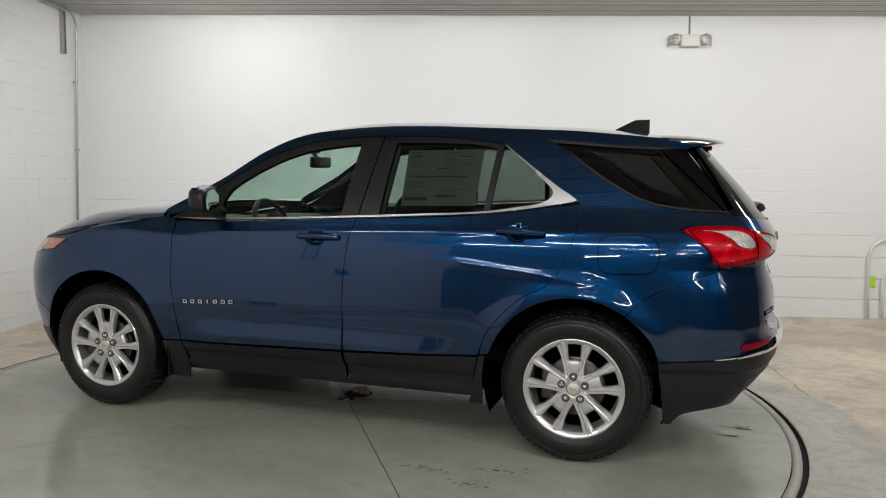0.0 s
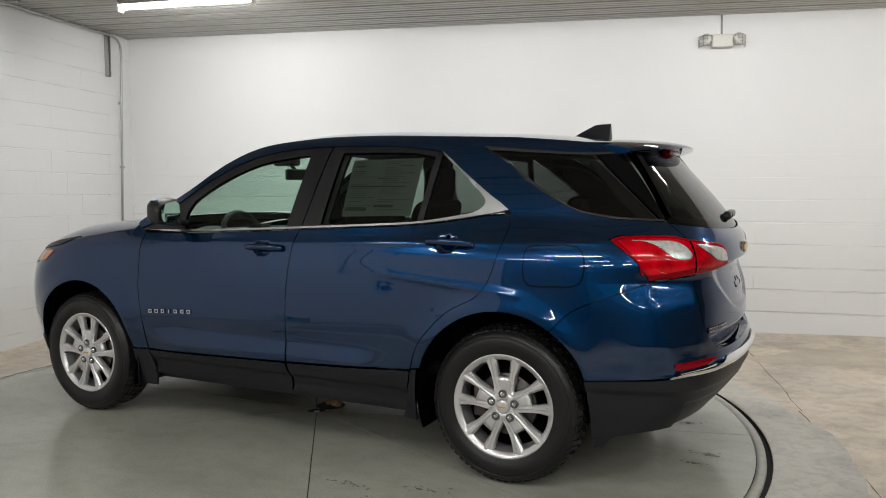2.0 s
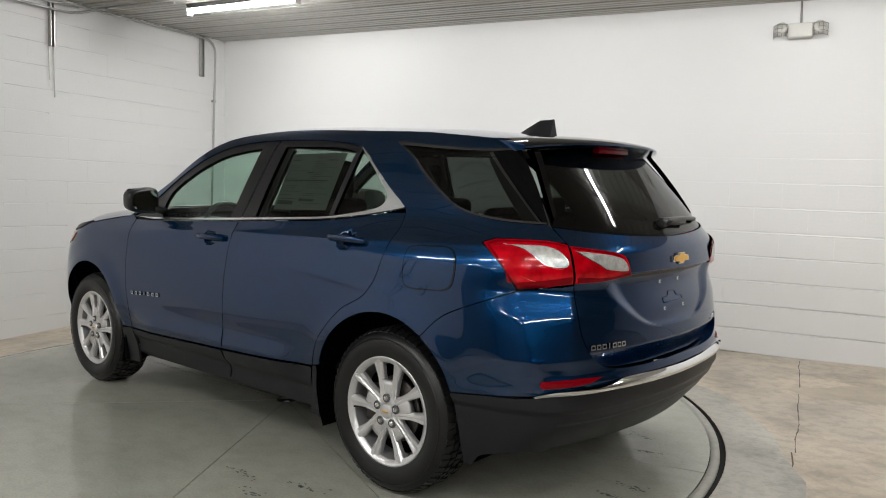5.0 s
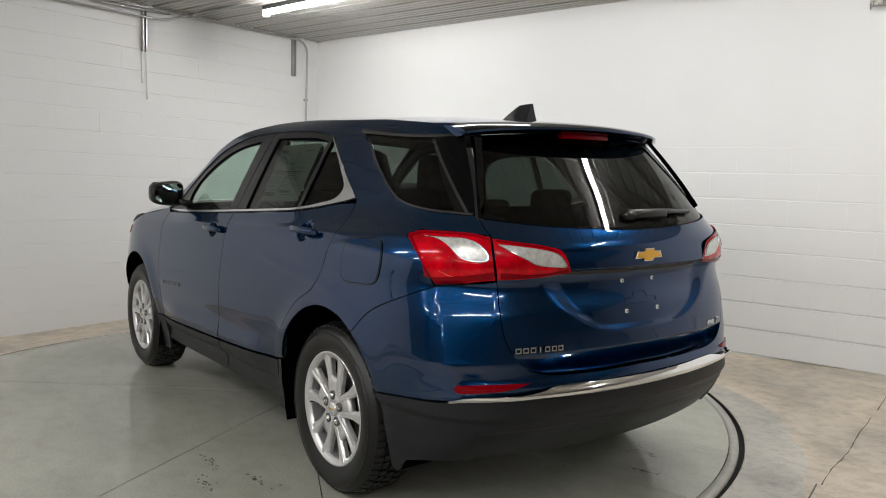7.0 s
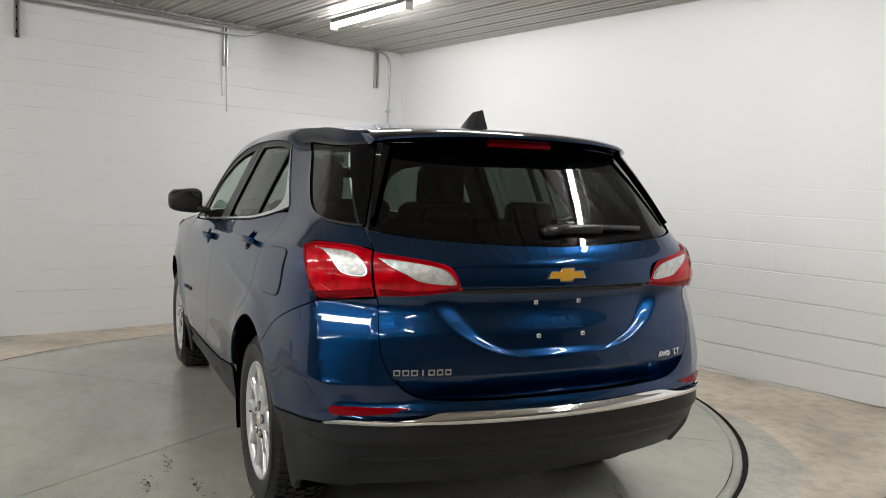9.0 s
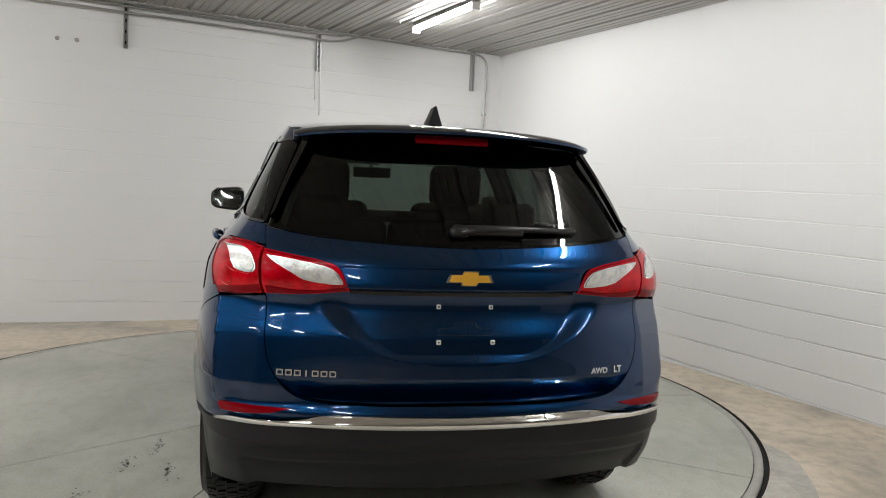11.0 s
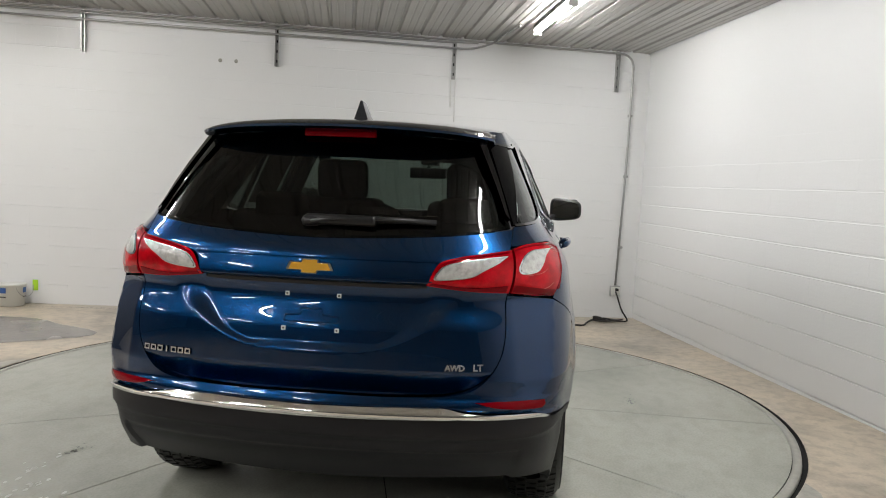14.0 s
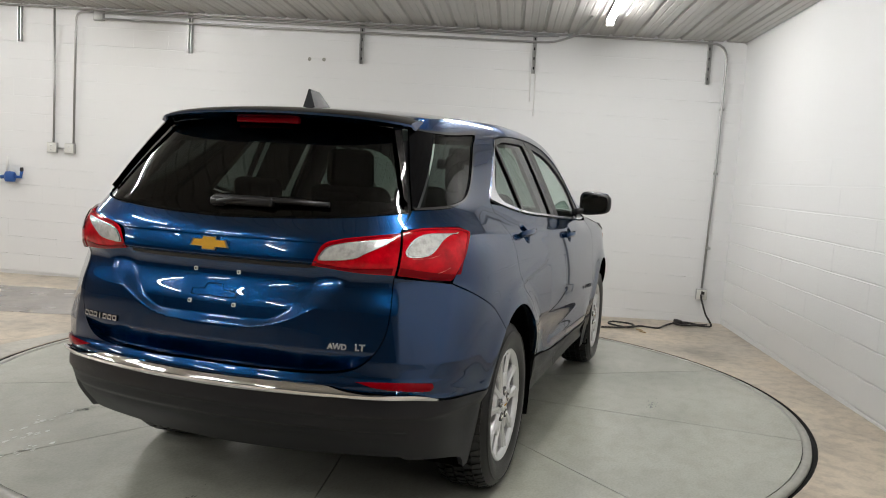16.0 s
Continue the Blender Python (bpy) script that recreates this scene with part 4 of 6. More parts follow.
pair("spoiler_blade", twice((0.672, 1.215)) + [(0.690, 1.34), (0.704, 1.43)] + twice((0.724, 1.512)) + twice((0.688, 1.512)) + [(0.676, 1.43), (0.668, 1.34)] + twice((0.662, 1.235)) + [(0.672, 1.215)], GLOSSY_BLACK, (tailgate, tailgate), "gloss black blade beside the rear glass", off=0.016, cell=0.02, gap=0.0, depth=0.018,
     push=lambda s, z: 0.012 * np.clip((z - 1.25) / 0.25, 0, 1))

bumper = [(0.0, 0.632), (0.30, 0.632), (0.45, 0.640), (0.5105, 0.6595), (0.557, 0.7055), (0.5908, 0.772), (0.6078, 0.868)] + twice((0.6178, 0.972)) + twice((0.812, 0.9495)) + [(0.95, 0.8935), (1.10, 0.8205)] + twice((REAR_ARCH[-4][0], REAR_ARCH[-4][1] - 0.0015)) + REAR_ARCH[-3:-1] \
    + twice((1.050, 0.530)) + [(0.90, 0.542)] + twice((0.752, 0.556)) + [(0.70, 0.570), (0.56, 0.579), (0.475, 0.588), (0.42, 0.599), (0.20, 0.597), (0.0, 0.595)]
rear_bumper = part("rear_bumper", panel_mesh("rear_bumper", bumper, PAINT, both=True, cell=0.014, gap=0.0012, depth=0.07), None, car)
strip = [(0.0, 0.596), (0.20, 0.598), (0.42, 0.600), (0.475, 0.589), (0.56, 0.580), (0.70, 0.571)] + twice((0.757, 0.555)) + twice((0.75, 0.549)) + [(0.70, 0.557), (0.56, 0.562), (0.46, 0.566), (0.42, 0.565), (0.20, 0.560), (0.0, 0.557)]
part("bumper_strip", panel_mesh("bumper_strip", strip, CHROME, both=True, off=0.006, gap=0.0, cell=0.012, step=0.012, push=lambda s, z: 0.019 * np.sin(np.clip((z - 0.55) / 0.05, 0, 1) * np.pi)), None, rear_bumper, "wavy chrome bumper strip")
lower = [(0.0, 0.556), (0.20, 0.559), (0.42, 0.564), (0.56, 0.561), (0.70, 0.556), (0.76, 0.547), (0.90, 0.536)] + twice((1.052, 0.525)) + [(1.03, 0.40)] + twice((1.004, 0.225)) + twice((0.972, 0.222)) + [(0.94, 0.270), (0.88, 0.292), (0.78, 0.306), (0.55, 0.306), (0.30, 0.296), (0.0, 0.29)]


def valance(s, z):
    return -0.010 * np.clip((0.50 - z) / 0.02, 0, 1) - 0.012 * np.clip((0.44 - z) / 0.02, 0, 1) * (s < 0.68)


part("bumper_valance", panel_mesh("bumper_valance", lower, CLAD, both=True, cell=0.018, gap=0.001, depth=0.02, push=valance), None, rear_bumper, "black lower bumper")
pair("reflector", twice((0.505, 0.617)) + [(0.56, 0.6205), (0.64, 0.6205)] + twice((0.735, 0.616)) + [(0.742, 0.600)] + twice((0.728, 0.585)) + [(0.64, 0.590), (0.56, 0.600)] + [(0.505, 0.617)], RED_DEEP, (rear_bumper, rear_bumper), "red bumper reflector", off=0.006, cell=0.012, depth=0.012)

# tail lamps: outer lamps on the sides, inner lamps on the tailgate
OUTER = twice((0.6225, 0.980)) + twice((0.6395, 1.126)) + [(0.70, 1.140), (0.78, 1.144)] + twice((0.885, 1.143)) + twice((0.938, 1.126)) + [(0.86, 1.036)] + twice((0.81, 0.958)) + [(0.72, 0.968), (0.6225, 0.980)]
INNER = twice((0.618, 0.980)) + twice((0.635, 1.123)) + [(0.54, 1.110), (0.45, 1.095)] + [(0.40, 1.077)] + twice((0.362, 1.002)) + [(0.44, 0.992), (0.51, 0.984), (0.618, 0.980)]
bulge = lambda s, z: 0.006 * np.clip(1 - ((z - 1.055) / 0.09) ** 2, 0, 1)
outer_lamps = pair("tail_lamp", OUTER, RED_LENS, CAR2, "red tail lamp", off=0.004, cell=0.016, push=bulge, step=0.012)
inner_lamps = pair("tail_lamp", INNER, RED_LENS, (tailgate, tailgate), "red tail lamp", off=0.004, cell=0.016, push=bulge, step=0.012)
def swell(outline, k):
    c = np.mean(np.array(outline), 0)
    return [tuple(c + (np.array(p) - c) * k) for p in outline]


LENS_OUT = [(0.858, 1.121), (0.794, 1.121), (0.714, 1.118), (0.675, 1.101), (0.648, 1.063), (0.655, 1.047), (0.719, 1.050), (0.748, 1.072), (0.776, 1.097), (0.808, 1.112)]
LENS_IN = [(0.613, 1.101), (0.555, 1.096), (0.424, 1.071), (0.400, 1.048), (0.391, 1.025), (0.445, 1.024), (0.500, 1.034), (0.527, 1.050), (0.568, 1.072), (0.603, 1.093)]
for outline, lamps in ((LENS_OUT, outer_lamps), (LENS_IN, inner_lamps)):
    pair("lens_rim", swell(outline, 1.07), SATIN_CHROME, lamps, "bright rim round the clear lens", off=0.0055, cell=0.012, push=bulge, step=0.01, depth=0.003)
for outline, lamps in ((LENS_OUT, outer_lamps), (LENS_IN, inner_lamps)):
    pair("clear_lens", outline, CLEAR_LENS, lamps, "clear reversing lens", off=0.007, cell=0.012, push=bulge, step=0.008, depth=0.004)
pair("bulb", [(0.540 + 0.010 * math.cos(a), 1.078 + 0.007 * math.sin(a)) for a in np.linspace(0, 2 * math.pi, 9)[:-1]], BARREL, inner_lamps, "grey bulb seat in the lens", off=0.0085, cell=0.02, gap=0.0, push=bulge, step=0.006, depth=0.001)
# pale light guides curving through the red lenses
for lamps, run in ((outer_lamps, [(0.80, 1.012), (0.765, 0.996), (0.725, 0.990)]), (outer_lamps, [(0.77, 1.060), (0.735, 1.046), (0.66, 1.040)])):
    pair("light_guide", twice(run[0]) + run[1:-1] + twice(run[-1]) + [(q, z - 0.003) for q, z in run[::-1][:-1]] + [(run[0][0], run[0][1] - 0.003), run[0]], PALE_RED, lamps, "pale line in the lens", off=0.0052, cell=0.02, push=bulge, step=0.01, depth=0.001)
for lamps, band in ((outer_lamps, twice((0.643, 1.122)) + [(0.70, 1.136), (0.78, 1.140)] + twice((0.884, 1.139)) + twice((0.930, 1.124)) + [(0.872, 1.052)] + twice((0.83, 0.985)) + twice((0.842, 0.985)) + [(0.86, 1.052)] + twice((0.908, 1.120)) + twice((0.875, 1.129)) + [(0.78, 1.131), (0.70, 1.127)] + twice((0.6435, 1.115)) + [(0.643, 1.122)]),
                    (outer_lamps, twice((0.627, 0.984)) + twice((0.629, 1.012)) + [(0.72, 0.998)] + twice((0.828, 0.985)) + twice((0.812, 0.962)) + [(0.72, 0.971), (0.627, 0.984)]),
                    (inner_lamps, twice((0.609, 0.984)) + twice((0.611, 1.010)) + [(0.5, 1.002)] + twice((0.38, 1.014)) + twice((0.37, 1.004)) + [(0.44, 0.995), (0.51, 0.987), (0.609, 0.984)]),
                    (inner_lamps, twice((0.625, 1.119)) + [(0.54, 1.107), (0.45, 1.092)] + twice((0.405, 1.075)) + twice((0.402, 1.066)) + [(0.45, 1.082), (0.54, 1.098)] + twice((0.624, 1.110)) + [(0.625, 1.119)])):
    pair("lamp_band", band, RED_DEEP, lamps, "dark red edge band", off=0.006, cell=0.012, push=bulge, step=0.01, depth=0.003)


# ---- upper sheets lofted between the two sides ----
def loft(name, edge, forward, rise, mat, n=28, drop=0.0, flat=2.4):
    """A sheet between an edge line on the left side and its mirror image; forward and rise bow its middle."""
    line = np.array(spline(edge, 0.04))
    p, _ = skin(line[:, 0], line[:, 1], drop)
    u = np.linspace(0, 1, len(p))
    f, r = np.interp(u, *zip(*forward)), np.interp(u, *zip(*rise))
    verts, faces = [], []
    for i, (x, y, z) in enumerate(p):
        for k in range(n + 1):
            t = -1 + 2 * k / n
            verts.append((x - f[i] * (1 - t * t), -y * t, z + r[i] * (1 - abs(t) ** flat)))
    for i in range(len(p) - 1):
        for k in range(n):
            a = i * (n + 1) + k
            faces.append((a, a + 1, a + n + 2, a + n + 1))
    me = mesh(name, verts, faces, mat)
    nz = sum(q.normal.z for q in me.polygons)
    if nz < 0:
        me.flip_normals()
    return me


part("roof", loft("roof", [(2.99, 1.568), (2.65, 1.614), (2.30, 1.620), (1.82, 1.602), (1.34, 1.580), (0.98, 1.556), (0.80, 1.540)], [(0, 0.09), (0.25, 0.02), (1, -0.06)], [(0, 0.050), (0.5, 0.038), (0.85, 0.028), (1, 0.020)], PAINT), None, car)
part("windscreen", loft("windscreen", [(3.74, 1.163), (3.60, 1.247), (3.42, 1.342), (3.18, 1.488), (2.99, 1.568)], [(0, 0.24), (1, 0.09)], [(0, 0.01), (1, 0.050)], CLEAR_GLASS, drop=-0.004), None, car, "clear green-tinted windscreen")
part("bonnet", loft("bonnet", [(3.77, 1.120), (3.95, 1.098), (4.17, 1.066), (4.60, 0.989), (4.84, 0.935)], [(0, 0.24), (1, 0.26)], [(0, 0.045), (0.5, 0.075), (1, 0.02)], PAINT, flat=7.0, n=56), None, car)
part("cowl", loft("cowl", [(3.80, 1.105), (3.72, 1.15)], [(0, 0.24), (1, 0.24)], [(0, 0.02), (1, 0.01)], TRIM, drop=-0.012), None, car, "black cowl below the windscreen")


def spoiler_mesh():
    """Roof spoiler: an aerofoil lip overhanging the rear glass."""
    verts, faces = [], []
    n = 32
    prof = [(-0.17, 0.000), (-0.08, -0.004), (0.02, -0.016), (0.085, -0.030), (0.100, -0.038), (0.098, -0.047), (0.07, -0.056), (0.0, -0.062), (-0.05, -0.062)]
    for k in range(n + 1):
        t = -1 + 2 * k / n
        y = 0.565 * t
        x0 = 1.915 - 0.085 * t * t - 0.05 * abs(t) ** 6
        z0 = 1.558 + 0.022 * (1 - t * t) - 0.012 * abs(t) ** 6
        w = 1 - 0.25 * abs(t) ** 6
        for a, b in prof:
            verts.append((x0 + a * w, y, z0 + b * (1 - 0.15 * abs(t) ** 4)))
    m = len(prof)
    for k in range(n):
        for i in range(m - 1):
            a = k * m + i
            faces.append((a, a + m, a + m + 1, a + 1))
    faces.append(tuple(range(m)))
    faces.append(tuple(range(n * m, n * m + m))[::-1])
    me = mesh("spoiler", verts, faces, PAINT)
    me.materials.append(GLOSSY_BLACK)
    for p in me.polygons:
        if p.normal.z < -0.3:
            p.material_index = 1
    return me


spoiler = sharpen(part("spoiler", spoiler_mesh(), None, tailgate, "blue roof spoiler"), 50)
part("brake_lamp", box_bm(1.915, 1.950, -0.135, 0.135, 1.500, 1.521, 0.004), RED_DEEP, spoiler, "high red brake lamp")


# ---- wheels ----
def ring_sections(sections):
    """Bridge equal loops of points; caps the ends."""
    verts, faces = [], []
    k = len(sections[0])
    for s in sections:
        verts += s
    for i in range(len(sections) - 1):
        for a in range(k):
            b = (a + 1) % k
            faces.append((i * k + a, i * k + b, (i + 1) * k + b, (i + 1) * k + a))
    faces.append(tuple(range(k))[::-1])
    faces.append(tuple((len(sections) - 1) * k + a for a in range(k)))
    return verts, faces


def wheel(x, side):
    """A tyre on a ten-spoke alloy rim. Its own y points inwards; side -1 is the car's left."""
    hub = part("wheel", lathe([(0.0, 0.062), (0.14, 0.062), (0.145, 0.066), (0.145, 0.078), (0.0, 0.078)], 40), STEEL, car, "alloy wheel with a black all-terrain tyre")
    hub.matrix_basis = Matrix.Translation((x, side * 0.875, WHEEL_Z)) @ (Matrix.Identity(4) if side < 0 else Matrix.Rotation(math.pi, 4, "Z"))
    tyre = [(0.236, 0.012), (0.243, 0.002), (0.252, 0.0), (0.262, -0.006), (0.285, -0.012), (0.305, -0.012), (0.322, -0.006), (0.336, 0.004), (0.346, 0.016), (0.352, 0.026), (0.3535, 0.05),
            (0.3535, 0.17), (0.352, 0.195), (0.336, 0.215), (0.305, 0.228), (0.262, 0.222), (0.236, 0.20)]
    part("tyre", lathe(tyre, 96), RUBBER, hub, "black tyre")
    # raised ring and blank lettering blocks on the sidewall
    part("sidewall_ring", lathe([(0.316, -0.0095), (0.318, -0.0125), (0.321, -0.0118), (0.323, -0.0065)], 96), RUBBER, hub)
    # tread lugs
    tv, tf = [], []
    rows = ((0.014, 0.047, 64, 0.0, 0.346), (0.054, 0.084, 56, 0.5, 0.3535), (0.091, 0.129, 56, 0.0, 0.3535), (0.136, 0.166, 56, 0.5, 0.3535), (0.173, 0.206, 64, 0.0, 0.3535))
    for y0, y1, n, ph, base in rows:
        for i in range(n):
            a0 = 2 * math.pi * (i + ph) / n
            a1 = a0 + 2 * math.pi / n * 0.66
            sk = 0.02 if i % 2 else -0.01
            b = len(tv)
            for (a, y) in ((a0, y0), (a1, y0), (a1 + sk, y1), (a0 + sk, y1)):
                edge = 0.3515 if (y < 0.02 or y > 0.2) else 0.3625
                for r in (0.345, edge):
                    tv.append((r * math.cos(a), y, r * math.sin(a)))
            tf += [(b + 1, b + 3, b + 5, b + 7), (b, b + 2, b + 3, b + 1), (b + 2, b + 4, b + 5, b + 3), (b + 4, b + 6, b + 7, b + 5), (b + 6, b, b + 1, b + 7)]
    tagged(part("tread", mesh("tread", tv, tf, RUBBER, False), None, hub, "tyre tread blocks"), kind="stuff")
    rim = part("rim", lathe([(0.241, 0.012), (0.243, 0.004), (0.239, 0.000), (0.233, 0.002), (0.227, 0.007), (0.216, 0.012), (0.213, 0.022)], 96), ALLOY, hub, "silver alloy rim")
    part("barrel", lathe([(0.213, 0.020), (0.210, 0.05), (0.205, 0.12), (0.222, 0.2), (0.238, 0.21)], 64), BARREL, hub, "darker inner barrel of the rim")
    for k in range(5):
        for sgn in (-1, 1):
            secs = []
            a = math.pi / 2 + k * 2 * math.pi / 5
            rad, tan = Vector((math.cos(a), 0, math.sin(a))), Vector((-math.sin(a), 0, math.cos(a)))
            for i in range(11):
                t = i / 10
                r = 0.040 + 0.188 * t
                l = sgn * (0.024 + 0.043 * t ** 1.25)
                w = 0.0200 - 0.0030 * math.sin(math.pi * t) + 0.012 * max(0, t - 0.55) * 2.3
                face = 0.008 + 0.006 * math.sin(math.pi * min(t * 0.9, 1)) - 0.005 * t
                back = face + 0.030
                c = rad * r + tan * l
                secs.append([c + tan * (sgn * q) + Vector((0, y, 0)) for q, y in ((-w, face + 0.011), (-w * 0.62, face + 0.001), (-w * 0.15, face), (w * 0.15, face + 0.004), (w * 0.75, face + 0.003), (w, face + 0.011), (w * 1.0, back), (-w * 1.0, back))])
            v, f = ring_sections(secs)
            sharpen(part("spoke", (v, f), ALLOY, hub), 28)
        web = [[rad * r + tan * q + Vector((0, y, 0)) for q, y in ((-h, 0.016), (-h * 0.4, 0.013), (h * 0.4, 0.013), (h, 0.016), (h, 0.045), (-h, 0.045))] for r, h in ((0.03, 0.024), (0.07, 0.028), (0.115, 0.036), (0.134, 0.030))]
        part("web", ring_sections(web), ALLOY, hub)
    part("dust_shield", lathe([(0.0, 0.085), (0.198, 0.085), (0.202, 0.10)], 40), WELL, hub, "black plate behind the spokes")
    part("hub_face", lathe([(0.0, 0.012), (0.034, 0.012), (0.036, 0.008), (0.066, 0.012), (0.076, 0.024), (0.078, 0.05)], 48), ALLOY, hub)
    part("hub_cap", lathe([(0.0, 0.0), (0.026, 0.001), (0.031, 0.004), (0.033, 0.011)], 40), ALLOY, hub, "silver centre cap with a gold badge")
    part("cap_badge", box_bm(-0.017, 0.017, -0.0022, 0.001, -0.0035, 0.0035, 0.001), GOLD, hub, "small gold badge bar")
    for k in range(5):
        a = math.pi / 2 + k * 2 * math.pi / 5
        nut = part("wheel_nut", lathe([(0.0, -0.006), (0.008, -0.005), (0.0115, -0.001), (0.0125, 0.016)], 6), CHROME, hub)
        nut.location = (0.0585 * math.cos(a), 0.004, 0.0585 * math.sin(a))
        well = part("nut_well", lathe([(0.0105, 0.0105), (0.0185, 0.0045), (0.0195, 0.006), (0.0195, 0.014)], 20), DARK_STEEL, hub)
        well.location = nut.location
        well.location.y = 0.0
    valve = part("valve", lathe([(0.0, 0.0), (0.004, 0.0), (0.004, 0.03)], 10), CABLE, hub)
    valve.location = (-0.205, 0.008, -0.02)
    part("calliper", box_bm(-0.16, -0.09, 0.035, 0.11, -0.07, 0.09, 0.015), STEEL, hub, "brake calliper")
    return hub


for wx in (-WHEEL_X, WHEEL_X):
    for side in (-1, 1):
        wheel(wx, side)


def liner(wx, side):
    v, f = [], []
    n = 28
    for i in range(n + 1):
        a = radians(-22 + 224 * i / n)
        for r, y in ((0.432, 0.885), (0.44, 0.87), (0.44, 0.56), (0.05, 0.55)):
            y = min(y, np.interp(abs(wx + r * math.cos(a)), [1.6, 1.68, 1.76, 1.82], [0.885, 0.85, 0.80, 0.76]) if (wx + r * math.cos(a)) * wx > 0 else y)
            v.append((wx + r * math.cos(a), side * y, WHEEL_Z + 0.012 + r * math.sin(a)))
    for i in range(n):
        for p in range(3):
            f.append((i * 4 + p, i * 4 + p + 1, (i + 1) * 4 + p + 1, (i + 1) * 4 + p))
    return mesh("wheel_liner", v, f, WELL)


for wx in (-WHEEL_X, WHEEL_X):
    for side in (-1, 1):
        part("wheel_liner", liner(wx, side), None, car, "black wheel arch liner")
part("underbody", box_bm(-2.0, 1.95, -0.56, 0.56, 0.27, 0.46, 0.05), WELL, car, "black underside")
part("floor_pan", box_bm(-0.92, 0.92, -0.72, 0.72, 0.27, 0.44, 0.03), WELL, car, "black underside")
for side in (-1, 1):
    part("mud_flap", box_bm(-0.915, -0.905, side * 0.70, side * 0.885, 0.225, 0.44, 0.003), CLAD, car, "black mud flap")


# ---- inside the car ----
def inner_side(flip):
    outline = twice((3.66, 1.10)) + twice((3.66, 0.45)) + twice((1.95, 0.45)) + twice((1.90, 0.86)) + twice((0.75, 0.86)) + twice((0.72, 1.19)) + [(0.9, 1.20), (1.44, 1.225), (2.56, 1.13)] + [(3.66, 1.10)]
    return panel_mesh("door_lining", outline, DASH, off=-0.07, gap=0.0, cell=0.06, depth=0.0, flip=flip)


for f in (False, True):
    part("door_lining", inner_side(f), None, car, "dark grey door lining")
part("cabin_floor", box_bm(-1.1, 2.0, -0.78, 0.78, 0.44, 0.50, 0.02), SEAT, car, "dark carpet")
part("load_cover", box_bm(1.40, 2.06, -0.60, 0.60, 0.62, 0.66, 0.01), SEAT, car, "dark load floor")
headliner = loft("headlining", [(2.95, 1.540), (2.65, 1.575), (2.30, 1.580), (1.82, 1.566), (1.34, 1.548), (0.98, 1.525)], [(0, 0.08), (0.25, 0.02), (1, -0.04)], [(0, 0.03), (1, 0.02)], LINING, drop=-0.03)
part("headlining", headliner, None, car, "grey headlining")
for f, nm, outline in ((0, "roof_trim", [(3.62, 1.205), (3.42, 1.305), (3.18, 1.45), (2.97, 1.53), (2.65, 1.572), (2.30, 1.58), (1.82, 1.566), (1.34, 1.55), (0.8, 1.52), (0.8, 1.52), (0.95, 1.49), (0.95, 1.49), (1.60, 1.525), (1.9, 1.525), (2.3, 1.55), (2.65, 1.55), (2.95, 1.505), (3.12, 1.44), (3.28, 1.35), (3.42, 1.275), (3.62, 1.205)]),):
    for fl in (False, True):
        part(nm, panel_mesh(nm, twice(outline[0]) + outline[1:-1] + [outline[0]], LINING, off=-0.035, gap=0.0, cell=0.05, depth=0.0, flip=fl), None, car, "grey pillar trim")
for fl in (False, True):
    part("pillar_trim", panel_mesh("pillar_trim", twice((2.66, 1.13)) + twice((2.60, 1.55)) + twice((2.40, 1.55)) + twice((2.44, 1.13)) + [(2.66, 1.13)], LINING, off=-0.05, gap=0.0, cell=0.06, depth=0.02, flip=fl), None, car, "grey pillar trim")
    part("pillar_trim", panel_mesh("pillar_trim", twice((1.66, 1.50)) + twice((1.40, 1.14)) + twice((1.05, 1.14)) + [(1.24, 1.32)] + twice((1.44, 1.46)) + [(1.66, 1.50)], DASH, off=-0.05, gap=0.0, cell=0.06, depth=0.02, flip=fl), None, car, "dark pillar trim")
    part("pillar_trim", panel_mesh("pillar_trim", twice((0.97, 1.49)) + twice((0.76, 1.19)) + twice((0.66, 1.19)) + twice((0.73, 1.49)) + [(0.97, 1.49)], DASH, off=-0.05, gap=0.0, cell=0.06, depth=0.02, flip=fl), None, car, "dark pillar trim")


def dash_mesh():
    verts, faces = [], []
    prof = [(-1.22, 1.06), (-1.02, 1.075), (-0.86, 1.085), (-0.76, 1.07), (-0.70, 1.03), (-0.70, 0.94), (-0.78, 0.86), (-0.82, 0.62)]
    n = 20
    for k in range(n + 1):
        t = -1 + 2 * k / n
        for x, z in prof:
            hood = 0.035 * math.exp(-((0.76 * t + 0.37) / 0.17) ** 2) if x > -0.95 and z > 0.9 else 0
            verts.append((x + 0.06 * t * t, 0.74 * t, z + hood - 0.03 * t * t))
    m = len(prof)
    for k in range(n):
        for i in range(m - 1):
            faces.append((k * m + i, k * m + i + 1, (k + 1) * m + i + 1, (k + 1) * m + i))
    return verts, faces


part("dashboard", dash_mesh(), DASH, car, "dark grey dashboard")
part("screen", box_bm(-0.735, -0.715, -0.11, 0.11, 0.99, 1.11, 0.006), GLOSSY_BLACK, car, "black centre screen")
part("console", box_bm(-0.75, 0.25, -0.11, 0.11, 0.48, 0.74, 0.03), DASH, car, "dark centre console")


